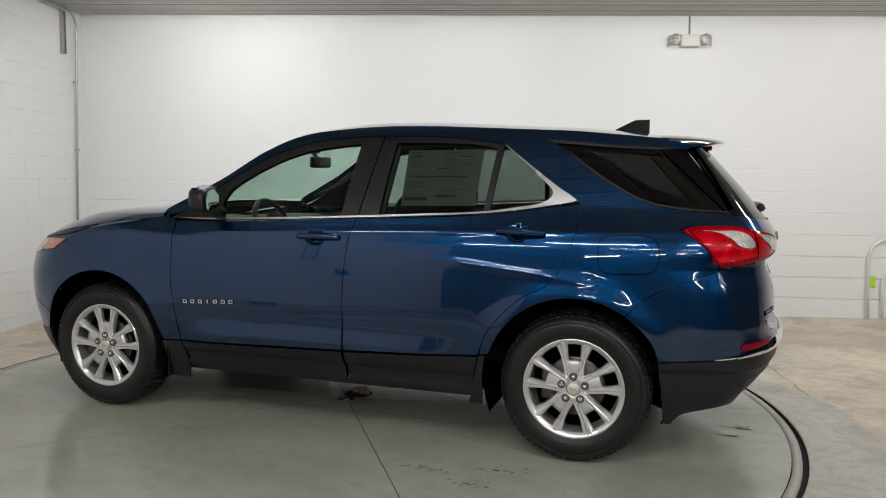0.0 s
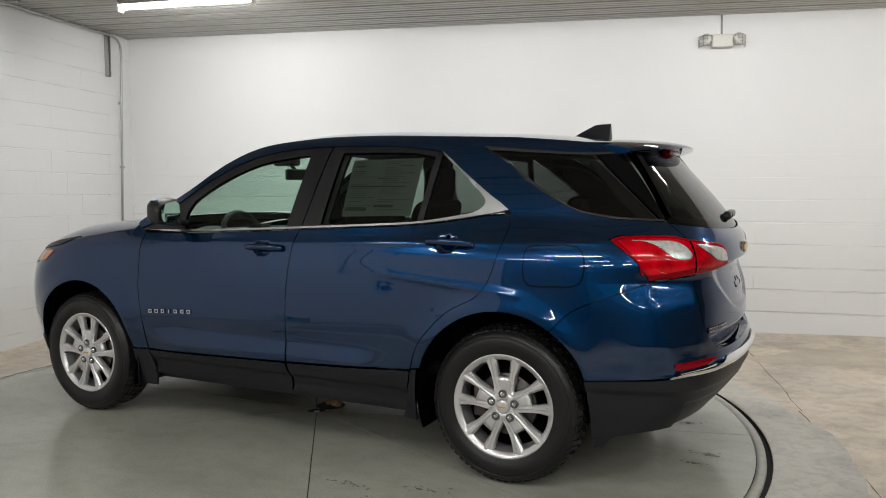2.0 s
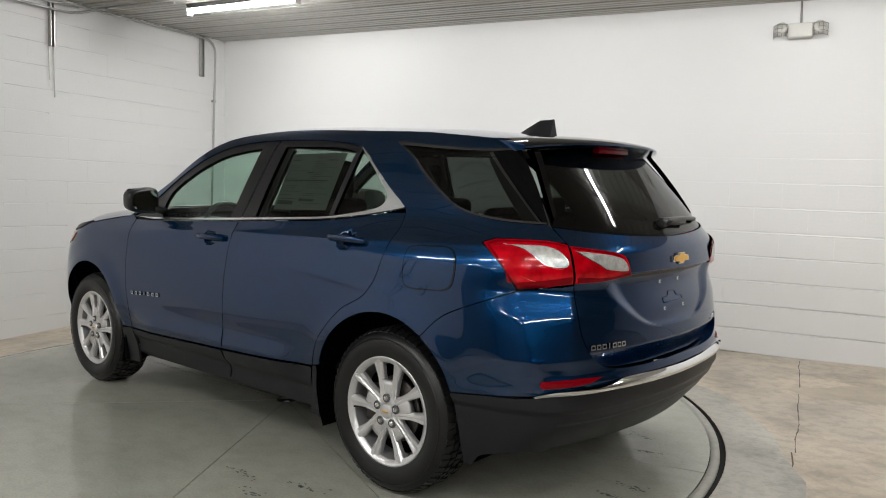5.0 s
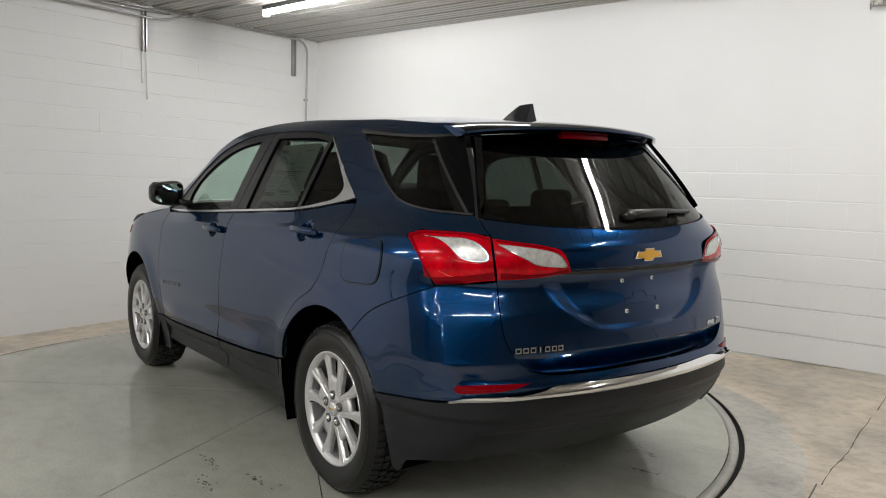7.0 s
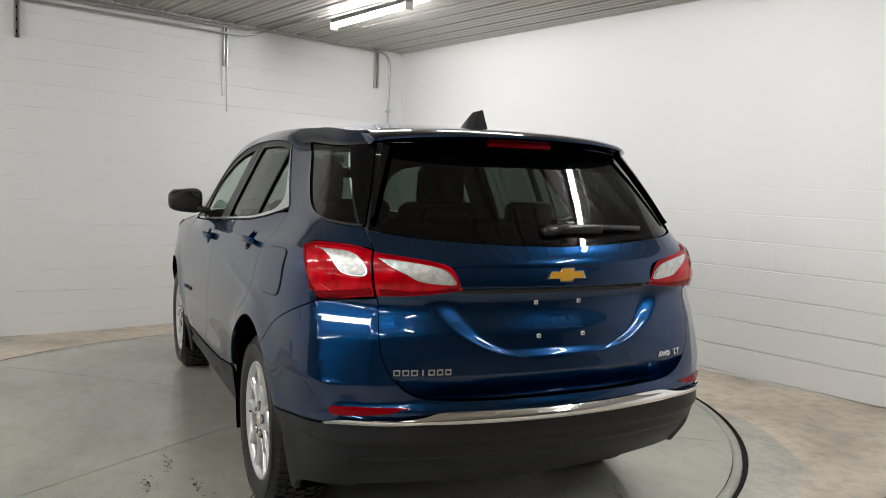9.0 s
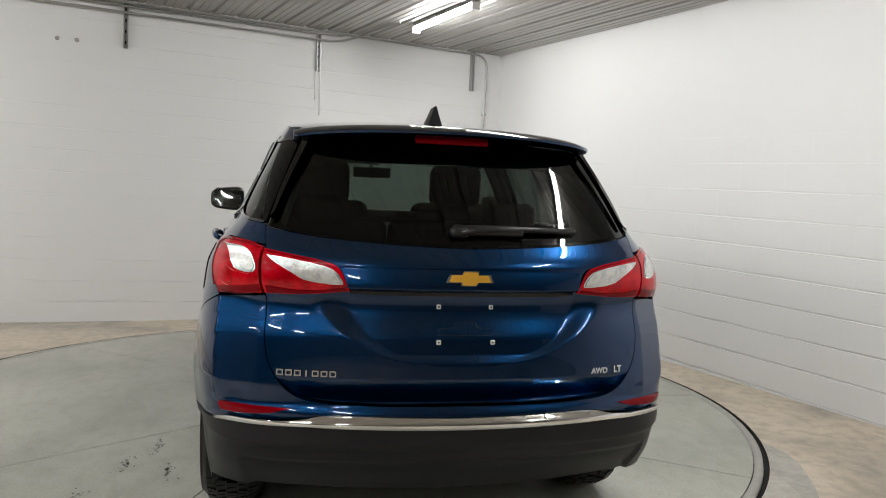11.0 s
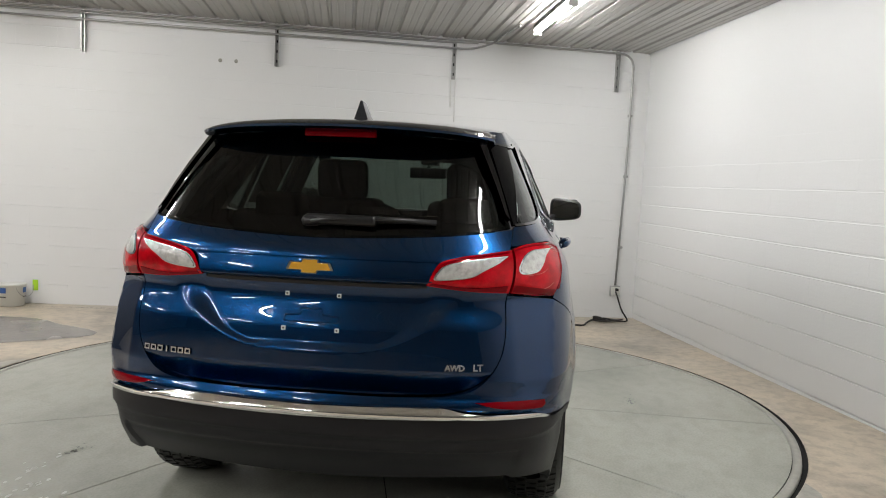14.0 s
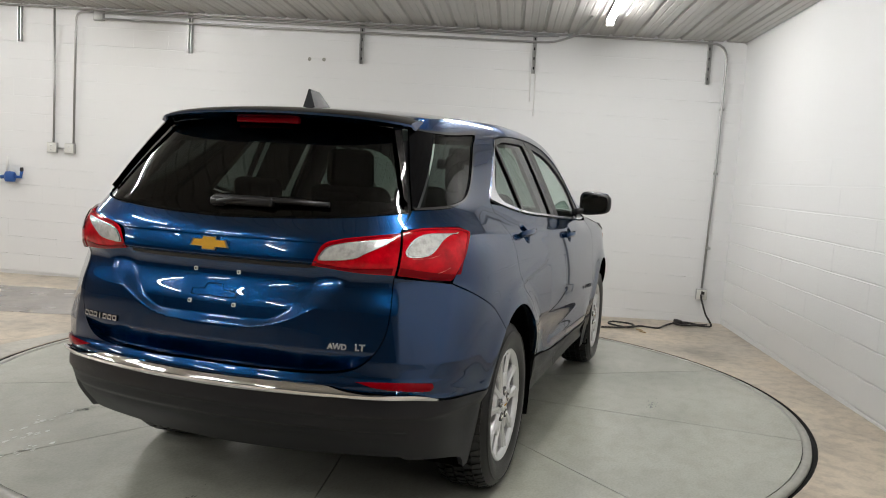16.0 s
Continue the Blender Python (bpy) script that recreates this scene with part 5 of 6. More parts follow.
def torus(R, r, n=40, k=10):
    v, f = [], []
    for i in range(n):
        a = 2 * math.pi * i / n
        for j in range(k):
            b = 2 * math.pi * j / k
            v.append(((R + r * math.cos(b)) * math.cos(a), (R + r * math.cos(b)) * math.sin(a), r * math.sin(b)))
    for i in range(n):
        for j in range(k):
            f.append((i * k + j, ((i + 1) % n) * k + j, ((i + 1) % n) * k + (j + 1) % k, i * k + (j + 1) % k))
    return v, f


steering = part("steering_wheel", torus(0.185, 0.016), TRIM, car, "black steering wheel")
steering.matrix_basis = Matrix.Translation((-0.52, -0.37, 1.03)) @ Matrix.Rotation(radians(66), 4, "Y")
part("hub", lathe([(0.0, 0.03), (0.06, 0.025), (0.075, 0.0), (0.06, -0.03)], 24, "z"), TRIM, steering)
for a in (0, 180, 270):
    sp = part("spoke", box_bm(0.05, 0.18, -0.02, 0.02, -0.008, 0.008, 0.005), SATIN_CHROME if a != 270 else TRIM, steering)
    sp.matrix_basis = Matrix.Rotation(radians(a + 90), 4, "Z")
part("column", box_bm(-0.80, -0.52, -0.42, -0.32, 0.93, 1.03, 0.02), DASH, car, "dark steering column")


def pad(x0, x1, y0, y1, z0, z1, lean=0.0, r=0.05):
    bm = box_bm(x0, x1, y0, y1, z0, z1, r, 4)
    for v in bm.verts:
        v.co.x += lean * (v.co.z - z0)
    return bm


def seat(x, y, w, tall, rest):
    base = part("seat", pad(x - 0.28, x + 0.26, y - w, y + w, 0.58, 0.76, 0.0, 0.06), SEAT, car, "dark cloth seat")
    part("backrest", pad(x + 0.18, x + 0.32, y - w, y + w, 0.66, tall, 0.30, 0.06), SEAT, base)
    return base


for y in (-0.37, 0.37):
    s0 = seat(0.0, y, 0.25, 1.26, 0)
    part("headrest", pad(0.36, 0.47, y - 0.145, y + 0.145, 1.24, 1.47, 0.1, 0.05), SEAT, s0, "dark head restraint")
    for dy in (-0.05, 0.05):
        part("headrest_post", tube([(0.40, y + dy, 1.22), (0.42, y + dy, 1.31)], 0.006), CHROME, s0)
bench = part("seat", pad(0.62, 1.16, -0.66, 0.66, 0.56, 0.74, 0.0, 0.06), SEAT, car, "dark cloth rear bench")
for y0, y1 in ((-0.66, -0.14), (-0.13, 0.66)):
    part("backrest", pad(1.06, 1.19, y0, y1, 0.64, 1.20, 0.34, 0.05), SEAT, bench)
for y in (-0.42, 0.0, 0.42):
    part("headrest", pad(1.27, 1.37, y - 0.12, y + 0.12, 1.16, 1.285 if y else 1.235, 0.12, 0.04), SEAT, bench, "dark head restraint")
inner_mirror = part("interior_mirror", box_bm(-0.415, -0.385, -0.125, 0.125, 1.395, 1.465, 0.014, 3), TRIM, car, "black interior mirror")
part("mirror_stalk", tube([(-0.41, 0, 1.45), (-0.47, 0, 1.50), (-0.50, 0, 1.54)], 0.011), TRIM, inner_mirror)
part("sensor_pod", box_bm(-0.56, -0.42, -0.06, 0.06, 1.485, 1.545, 0.018), TRIM, inner_mirror)

# price sheet behind the rear door pane
sheet_outline = twice((2.34, 1.50)) + twice((1.935, 1.505)) + twice((1.945, 1.225)) + twice((2.335, 1.215)) + [(2.34, 1.50)]
sheet = part("window_sheet", panel_mesh("window_sheet", sheet_outline, PAPER, off=-0.020, gap=0, depth=0.0, cell=0.05), None, rear_doors[0], "printed white paper sheet behind the glass")


def print_bar(s0, s1, z0, z1):
    o = twice((s0, z1)) + twice((s1, z1)) + twice((s1, z0)) + twice((s0, z0)) + [(s0, z1)]
    return panel_mesh("print_bar", o, INK, off=-0.018, gap=0.0, depth=0.0, cell=0.1, step=0.1)


rng = random.Random(4)
for s0, s1, z0, z1 in ((2.325, 2.00, 1.362, 1.368), (2.325, 2.20, 1.243, 1.262), (2.16, 2.05, 1.262, 1.275), (2.32, 2.26, 1.462, 1.468), (2.17, 2.12, 1.402, 1.408), (2.05, 1.98, 1.465, 1.470)):
    part("print_bar", print_bar(s0, s1, z0, z1), None, sheet)
for col, (a, b) in enumerate(((2.32, 2.15), (2.14, 1.96))):
    for i in range(26):
        z = 1.487 - i * 0.0094
        if rng.random() < 0.8 and abs(z - 1.365) > 0.006:
            part("print_line", print_bar(a, a - (a - b) * rng.uniform(0.25, 0.95), z, z + 0.0022), None, sheet)


# ---- small fittings of the body ----
def flap(outline, own, name, gap_w=0.006):
    part("shut_line", panel_mesh("shut_line", outline, GLOSSY_BLACK, off=0.0026, gap=-gap_w, cell=0.03, depth=0.0), None, own)
    part(name, panel_mesh(name, outline, PAINT, off=0.0036, gap=0.0, cell=0.02, depth=0.004), None, own, "blue fuel flap")


flap([(1.31, 1.05), (1.295, 1.083), (1.25, 1.092), (1.18, 1.094), (1.10, 1.096), (1.065, 1.085), (1.052, 1.05), (1.056, 0.98), (1.07, 0.945), (1.105, 0.93), (1.18, 0.927), (1.25, 0.924), (1.295, 0.935), (1.31, 0.97)], car, "fuel_flap")


def handle(s, z, owner, flip):
    """A pull handle over a scooped cup."""
    ss = np.linspace(-0.125, 0.115, 25)
    secs = []
    for d in ss:
        t = (d + 0.125) / 0.24
        out = 0.012 + 0.026 * math.sin(math.pi * t) ** 0.5
        h = 0.013 + 0.003 * math.sin(math.pi * t)
        p, n = skin(np.array([s + d]), np.array([z + 0.004 * t]))
        p, n = p[0], n[0]
        secs.append([tuple(p + n * (out + o) + np.array((0, 0, hz))) for o, hz in ((0.0, -h), (0.006, -h * 0.6), (0.008, 0), (0.006, h * 0.6), (0.0, h), (-0.012, h * 0.7), (-0.012, -h * 0.7))])
    v, f = ring_sections(secs)
    if flip:
        v = [(x, -y, zz) for x, y, zz in v]
        f = [q[::-1] for q in f]
    part("door_handle", (v, f), PAINT, owner, "blue pull handle")


for fl, fd, rd in zip((False, True), front_doors, rear_doors):
    handle(2.765, 1.040, fd, fl)
    handle(1.70, 1.090, rd, fl)


def door_mirror(side):
    bm = bmesh.new()
    bmesh.ops.create_uvsphere(bm, u_segments=24, v_segments=16, radius=1)
    for v in bm.verts:
        x, y, z = v.co
        sq = lambda q, e: math.copysign(abs(q) ** e, q)
        X, Y, Z = sq(x, 0.55), sq(y, 0.5), sq(z, 0.5)
        if X > 0:
            X *= 0.35
        v.co = (-0.60 + 0.085 * X + 0.02 * Y * side, side * 0.925 + 0.105 * Y, 1.222 + 0.072 * Z * (1 - 0.16 * Y * side) - 0.008 * X)
    for f in bm.faces:
        f.smooth = True
    m = part("door_mirror", bm, TRIM, car, "black door mirror with a dark housing")
    bm = bmesh.new()
    bmesh.ops.create_grid(bm, x_segments=10, y_segments=8, size=1)
    for v in bm.verts:
        a, b = v.co.x, v.co.y
        k = 1 - 0.12 * (a * a * b * b)
        v.co = (-0.5665 + 0.02 * a * side, side * 0.925 + 0.088 * a * k, 1.222 + 0.058 * b * k * (1 - 0.16 * a * side))
    for f in bm.faces:
        f.smooth = True
    part("mirror_glass", bm, MIRROR_GLASS, m, "mirror glass")
    part("mirror_cap", box_bm(-0.655, -0.60, side * 0.925 - 0.085, side * 0.925 + 0.085, 1.245, 1.292, 0.02, 3), PAINT, m, "blue mirror cap")
    v, f = tube([(-0.60, side * 0.78, 1.155), (-0.60, side * 0.82, 1.165), (-0.605, side * 0.87, 1.185)], 0.022, 12)
    part("mirror_arm", (v, f), TRIM, m)
    return m


for side in (-1, 1):
    door_mirror(side)

# roof aerial
fin_v, fin_f = [], []
for i in range(13):
    t = i / 12
    x = 1.385 + 0.235 * t
    h = 0.079 * (t / 0.66) ** 0.95 if t < 0.66 else 0.079 + 0.008 * (t - 0.66)
    w = 0.036 * min(1, 0.35 + t * 1.1) * (1 if t < 0.95 else 0.85)
    fin_v += [(x, -w, 1.590), (x, -w * 0.45, 1.590 + h * 0.6), (x, -w * 0.16, 1.590 + h * 0.97), (x, 0, 1.590 + h), (x, w * 0.16, 1.590 + h * 0.97), (x, w * 0.45, 1.590 + h * 0.6), (x, w, 1.590)]
for i in range(12):
    for k in range(6):
        fin_f.append((i * 7 + k, (i + 1) * 7 + k, (i + 1) * 7 + k + 1, i * 7 + k + 1))
fin_f += [tuple(range(7)), tuple(range(84, 91))[::-1]]
sharpen(part("roof_aerial", (fin_v, fin_f), CLAD, car, "black shark-fin aerial"), 40)

# rear wiper
wiper = part("rear_wiper", tube([(2.222, -0.02, 1.196), (2.218, 0.05, 1.208), (2.205, 0.20, 1.212), (2.170, 0.40, 1.206)], 0.010), TRIM, tailgate, "black rear wiper")
part("wiper_arm", box_bm(2.190, 2.222, -0.045, 0.20, 1.186, 1.222, 0.010), TRIM, wiper)
part("wiper_pivot", box_bm(2.185, 2.228, -0.055, 0.01, 1.180, 1.216, 0.014), TRIM, wiper)


# badges: plain bright shapes in place of maker's marks
def skin_box(s0, s1, z0, z1, mat, owner, name, off=0.002, thick=0.004, flip=False, slant=0.0, label="", push=None):
    o = twice((s0 + slant, z1)) + twice((s1 + slant, z1)) + twice((s1, z0)) + twice((s0, z0)) + [(s0 + slant, z1)]
    return part(name, panel_mesh(name, o, mat, off=off + thick, gap=0.0, depth=thick, cell=0.02, step=0.02, flip=flip, push=push), None, owner, label)


def badge_word(start, step, width, z, tall, lift, owner, flip=False, push=None, off=0.002):
    """Seven small bright marks, each of thin strokes."""
    for i in range(7):
        a, zz = start - i * step, z + lift * i
        if i == 3:
            skin_box(a - width * 0.35, a - width * 0.6, zz, zz + tall, SATIN_CHROME, owner, "badge_bar", flip=flip, label="plain bright badge bar", push=push, off=off)
            continue
        t, e = tall * 0.24, width * 0.2
        for s0, s1, z0, z1 in ((a, a - width, zz, zz + t), (a, a - width, zz + tall - t, zz + tall), (a, a - e, zz + t, zz + tall - t), (a - width + e, a - width, zz + t, zz + tall - t)):
            skin_box(s0, s1, z0, z1, SATIN_CHROME, owner, "badge_bar", flip=flip, label="plain bright badge bar", push=push, off=off)


for fl, fd in zip((False, True), front_doors):
    badge_word(3.573, 0.0485, 0.025, 0.653, 0.020, 0.0024, fd, fl)
badge_word(0.560, 0.0245, 0.019, 0.722, 0.020, 0.0, tailgate, push=plate_recess)


def bow(scale, thick, mat, name, label, lift, owner, z=1.051):
    """A broad bar with a taller block in its middle."""
    pts = [(-0.098, -0.016), (-0.036, -0.016), (-0.036, -0.030), (0.028, -0.030), (0.036, -0.016), (0.098, -0.016), (0.084, 0.016), (0.036, 0.016), (0.036, 0.030), (-0.028, 0.030), (-0.036, 0.016), (-0.084, 0.016)]
    v, f = [], []
    for y, zz in pts:
        x = 2.290 + lift - 0.2 * (y * scale) ** 2
        v += [(x, y * scale, z + zz * scale), (x - thick, y * scale, z + zz * scale)]
    n = len(pts)
    f.append(tuple(2 * i for i in range(n)))
    f += [(2 * i + 1, 2 * ((i + 1) % n) + 1, 2 * ((i + 1) % n), 2 * i)[::-1] for i in range(n)]
    me = mesh(name, v, f, mat, False)
    return part(name, me, None, owner, label)


emblem = bow(0.82, 0.018, CHROME, "badge", "gold bar badge with a bright edge", 0.004, tailgate)
bow(0.72, 0.006, GOLD, "badge_face", "gold face", 0.007, emblem)


def letters(text, size, place, rot, mat, owner, name):
    c = bpy.data.curves.new(name, "FONT")
    c.body, c.size, c.extrude, c.bevel_depth = text, size, 0.0018, 0.0006
    c.offset = 0.0007
    ob = bpy.data.objects.new(name, c)
    scene.collection.objects.link(ob)
    dg = bpy.context.evaluated_depsgraph_get()
    me = bpy.data.meshes.new_from_object(ob.evaluated_get(dg))
    bpy.data.objects.remove(ob)
    me.materials.clear()
    me.materials.append(mat)
    o = new(name, me)
    o.parent = owner
    o.matrix_basis = Matrix.Translation(place) @ rot
    return tagged(o, "bright raised letters")


def on_gate(s, z, off=0.0):
    """A frame on the tailgate's skin: x to the car's right, y up the panel, z out of it."""
    p, n = skin(np.array([s]), np.array([z]), off, plate_recess)
    q, _ = skin(np.array([s + (0.01 if s >= 0 else -0.01)]), np.array([z]), off, plate_recess)
    across = Vector(q[0] - p[0]).normalized() * (-1 if s >= 0 else 1)
    out = Vector(n[0])
    out = (out - across * out.dot(across)).normalized()
    m = Matrix.Identity(4)
    for col, v in enumerate((across, out.cross(across), out, Vector(p[0]))):
        for r in range(3):
            m[r][col] = v[r]
    return m


letters("AWD", 0.027, Vector(), on_gate(-0.425, 0.722, 0.0015), SATIN_CHROME, tailgate, "drive_badge")
letters("LT", 0.031, Vector(), on_gate(-0.506, 0.722, 0.0015), SATIN_CHROME, tailgate, "trim_badge")

# plate screws
for y in (-0.089, 0.089):
    for z in (0.838, 0.950):
        seat_m = on_gate(-y, z)
        part("plate_screw", box_bm(-0.0075, 0.0075, -0.0075, 0.0075, -0.004, 0.004, 0.002), WHITE_PLASTIC, tailgate, "white plastic plate screw seat").matrix_basis = seat_m
        part("screw_hole", box_bm(-0.003, 0.003, -0.003, 0.003, 0.0036, 0.0048), GAP, tailgate).matrix_basis = seat_m

# embossed outline in the plate recess
mark = [(0.09, 0.864), (0.09, 0.885), (0.04, 0.889), (0.032, 0.908), (-0.032, 0.908), (-0.04, 0.889), (-0.09, 0.885), (-0.09, 0.864), (0.09, 0.864)]
line = [p for a, b in zip(mark, mark[1:]) for p in ((a[0] + (b[0] - a[0]) * k / 4, a[1] + (b[1] - a[1]) * k / 4) for k in range(4))] + [mark[-1]]
pts, _ = skin(np.array([p[0] for p in line]), np.array([p[1] for p in line]), 0.0006, plate_recess)
part("embossed_line", tube([tuple(p) for p in pts], 0.0023, 6), PAINT, tailgate)


# ---- things on the left wall ----
def on_left(u, z, out=0.0):
    """A place on the left wall: metres along it, height, distance off its face."""
    return CORNER + ALONG_LEFT * u + UP * z + Vector((-ALONG_LEFT.y, ALONG_LEFT.x, 0)) * out


def on_back(u, z, out=0.0):
    return CORNER + ALONG_BACK * u + UP * z + Vector((ALONG_BACK.y, -ALONG_BACK.x, 0)) * out


def left_frame(u, z, out=0.0):
    m = LEFT_WALL.copy()
    m.translation = on_left(u, z, out)
    return m


def back_frame(u, z, out=0.0):
    m = BACK_WALL.copy()
    m.translation = on_back(u, z, out)
    return m


def channel(length):
    """Slotted steel strut: a U section, open towards the wall's left."""
    w, d, t = 0.041, 0.041, 0.003
    prof = [(-w / 2, 0), (-w / 2, d), (-w / 2 + 0.010, d), (-w / 2 + 0.010, d - t), (-w / 2 + t, d - t), (-w / 2 + t, t), (w / 2 - t, t), (w / 2 - t, d - t), (w / 2 - 0.010, d - t), (w / 2 - 0.010, d), (w / 2, d), (w / 2, 0)]
    v = [(x, y, 0) for x, y in prof] + [(x, y, length) for x, y in prof]
    n = len(prof)
    f = [(i, (i + 1) % n, n + (i + 1) % n, n + i) for i in range(n)] + [tuple(range(n)), tuple(range(n, 2 * n))[::-1]]
    return mesh("channel", v, f, GALVANISED, False)


for u, z in ((0.375, 2.449), (2.14, 2.491), (3.97, 2.525), (5.88, 2.567), (7.87, 2.63)):
    top = roof_height(0, u)
    strut = part("wall_channel", channel(top - z - 0.004))
    strut.matrix_basis = left_frame(u, z, 0.002)
    tagged(strut, "galvanised steel strut channel fixed upright to the wall", "strut channel", "strut channels on the wall")
    for k in range(4):
        part("slot", box_bm(-0.006, 0.006, 0.0052, 0.0065, 0.04 + 0.1 * k, 0.068 + 0.1 * k), GAP, strut)


def pipe(name, points, radius, mat, label, category="conduit", rounding=0.05):
    pts = [Vector(p) for p in points]
    line = [pts[0]]
    for a, b, c in zip(pts, pts[1:], pts[2:]):
        r = min(rounding, (b - a).length / 2, (c - b).length / 2)
        p, q = b + (a - b).normalized() * r, b + (c - b).normalized() * r
        for i in range(7):
            t = i / 6
            line.append((1 - t) ** 2 * p + 2 * t * (1 - t) * b + t * t * q)
    line.append(pts[-1])
    return tagged(part(name, tube(line, radius, 12), mat), label, category)


def under_roof(u, drop, out=0.062):
    return on_left(u, roof_height(0, u) - drop, out)


pipe_a = pipe("conduit", [under_roof(10.0, 0.030), under_roof(6.0, 0.030), under_roof(3.0, 0.030), under_roof(0.215, 0.034), on_left(0.205, 1.6, 0.03), on_left(0.225, 0.36, 0.02)], 0.0115, GALVANISED, "galvanised conduit along the ceiling and down the corner", rounding=0.16)
for z in (2.2, 1.55, 0.78):
    clip = part("clip", box_bm(-0.026, 0.02, -0.014, 0.014, -0.012, 0.012, 0.003), GALVANISED, pipe_a)
    clip.matrix_basis = left_frame(0.207, z, 0.03)
pipe("conduit", [under_roof(6.90, 0.060), under_roof(4.0, 0.062), under_roof(2.3, 0.060), under_roof(1.9, 0.045)], 0.0115, GALVANISED, "galvanised conduit along the ceiling")
lamp_start = CORNER + ALONG_BACK * 1.0 + ALONG_LEFT * 1.62 + Vector((0, 0, roof_height(1.0, 1.62) - 0.02))
pipe("conduit", [under_roof(6.88, 0.128), under_roof(4.0, 0.120), under_roof(1.95, 0.115), on_left(1.72, roof_height(0, 1.7) - 0.03, 0.10), on_left(1.70, roof_height(0, 1.7) - 0.018, 0.3), lamp_start], 0.0115, GALVANISED, "galvanised conduit bending up to the ceiling lamp", rounding=0.12)
pipe("conduit", [under_roof(6.99, 0.060), on_left(7.19, roof_height(0, 7.1) - 0.062, 0.055), on_left(7.20, 1.52, 0.03)], 0.0125, GALVANISED, "galvanised conduit down to a socket box", rounding=0.13)
pipe("conduit", [on_left(7.45, roof_height(0, 7.45) - 0.03, 0.05), on_left(7.445, 2.2, 0.022), on_left(7.445, 1.52, 0.022)], 0.0115, GALVANISED, "thin galvanised conduit down to a socket box")
pipe("conduit", [on_left(2.115, 2.49, 0.012), on_left(2.105, 2.05, 0.012)], 0.005, WHITE_PAINT, "thin white painted drop pipe")
pipe("conduit", [on_left(2.165, 2.49, 0.012), on_left(2.155, 2.20, 0.012)], 0.005, WHITE_PAINT, "thin white painted drop pipe")


def wall_box(m, w, h, d, mat, label, outlet=True):
    b = part("wall_box", box_bm(-w / 2, w / 2, 0, d, -h / 2, h / 2, 0.006), mat)
    b.matrix_basis = m
    tagged(b, label, "wall box")
    if outlet:
        part("cover_plate", box_bm(-w * 0.46, w * 0.46, d, d + 0.004, -h * 0.46, h * 0.46, 0.002), WHITE_PLASTIC, b, "pale cover plate")
        for z in (-h * 0.19, h * 0.19):
            part("socket", box_bm(-0.016, 0.016, d + 0.004, d + 0.007, z - 0.014, z + 0.014, 0.003), WHITE_PAINT, b)
            for x in (-0.006, 0.006):
                part("slot", box_bm(x - 0.0012, x + 0.0012, d + 0.0066, d + 0.0076, z - 0.005, z + 0.005), GAP, b)
    return b


wall_box(left_frame(6.94, 2.94, 0.0), 0.11, 0.11, 0.055, GALVANISED, "square galvanised junction box under the ceiling", False)
wall_box(left_frame(7.455, 1.468, 0.0), 0.115, 0.115, 0.045, GALVANISED, "galvanised socket box with a pale cover")
wall_box(left_frame(7.245, 1.466, 0.0), 0.115, 0.115, 0.045, GALVANISED, "galvanised socket box with a pale cover beside its twin")
wall_box(left_frame(0.225, 0.297, 0.0), 0.11, 0.11, 0.045, GALVANISED, "low galvanised socket box with a plug in it")
pipe("conduit", [on_left(7.41, 1.462, 0.022), on_left(7.29, 1.462, 0.022)], 0.010, GALVANISED, "short conduit nipple between two boxes")

# air valve
valve = tagged(part("air_valve", lathe([(0.0, -0.06), (0.05, -0.058), (0.06, -0.03), (0.06, 0.03), (0.045, 0.055), (0.0, 0.06)], 20, "z"), BLUE_METAL), "blue painted air valve on the wall", "valve")
valve.matrix_basis = left_frame(7.93, 1.115, 0.07)
part("branch", tube([(-0.05, 0, 0.0), (-0.13, 0, 0.0), (-0.14, 0, 0.07)], 0.018), BLUE_METAL, valve)
part("branch", tube([(0.05, 0, 0.0), (0.11, 0, -0.01)], 0.022), BLUE_METAL, valve)
part("flange", lathe([(0.0, 0.0), (0.03, 0.0), (0.03, 0.02), (0.0, 0.02)], 16), BLUE_METAL, valve)
part("pipe_stub", tube([(0.03, 0, 0.05), (0.03, 0, 0.23)], 0.017), WHITE_PAINT, valve, "white painted pipe")
part("knob", box_bm(-0.155, -0.125, -0.016, 0.016, 0.06, 0.11, 0.006), CABLE, valve)

for u in (4.54, 4.38):
    hole = tagged(part("wall_anchor", lathe([(0.0, 0.004), (0.012, 0.004), (0.020, 0.0)], 12)), "small old anchor hole in the wall", "wall anchor")
    hole.data.materials.append(RIM_STEEL)
    hole.matrix_basis = left_frame(u, 2.556, 0.004)


def tape(m):
    t = part("tape_strip", box_bm(-0.027, 0.027, 0.0, 0.003, -0.055, 0.055, 0.001), GREEN_TAPE)
    t.matrix_basis = m
    return tagged(t, "bright green tape strip stuck on the wall", "tape")


tape(left_frame(6.315, 0.19, 0.003))
tape(back_frame(7.665, 0.345, 0.003))


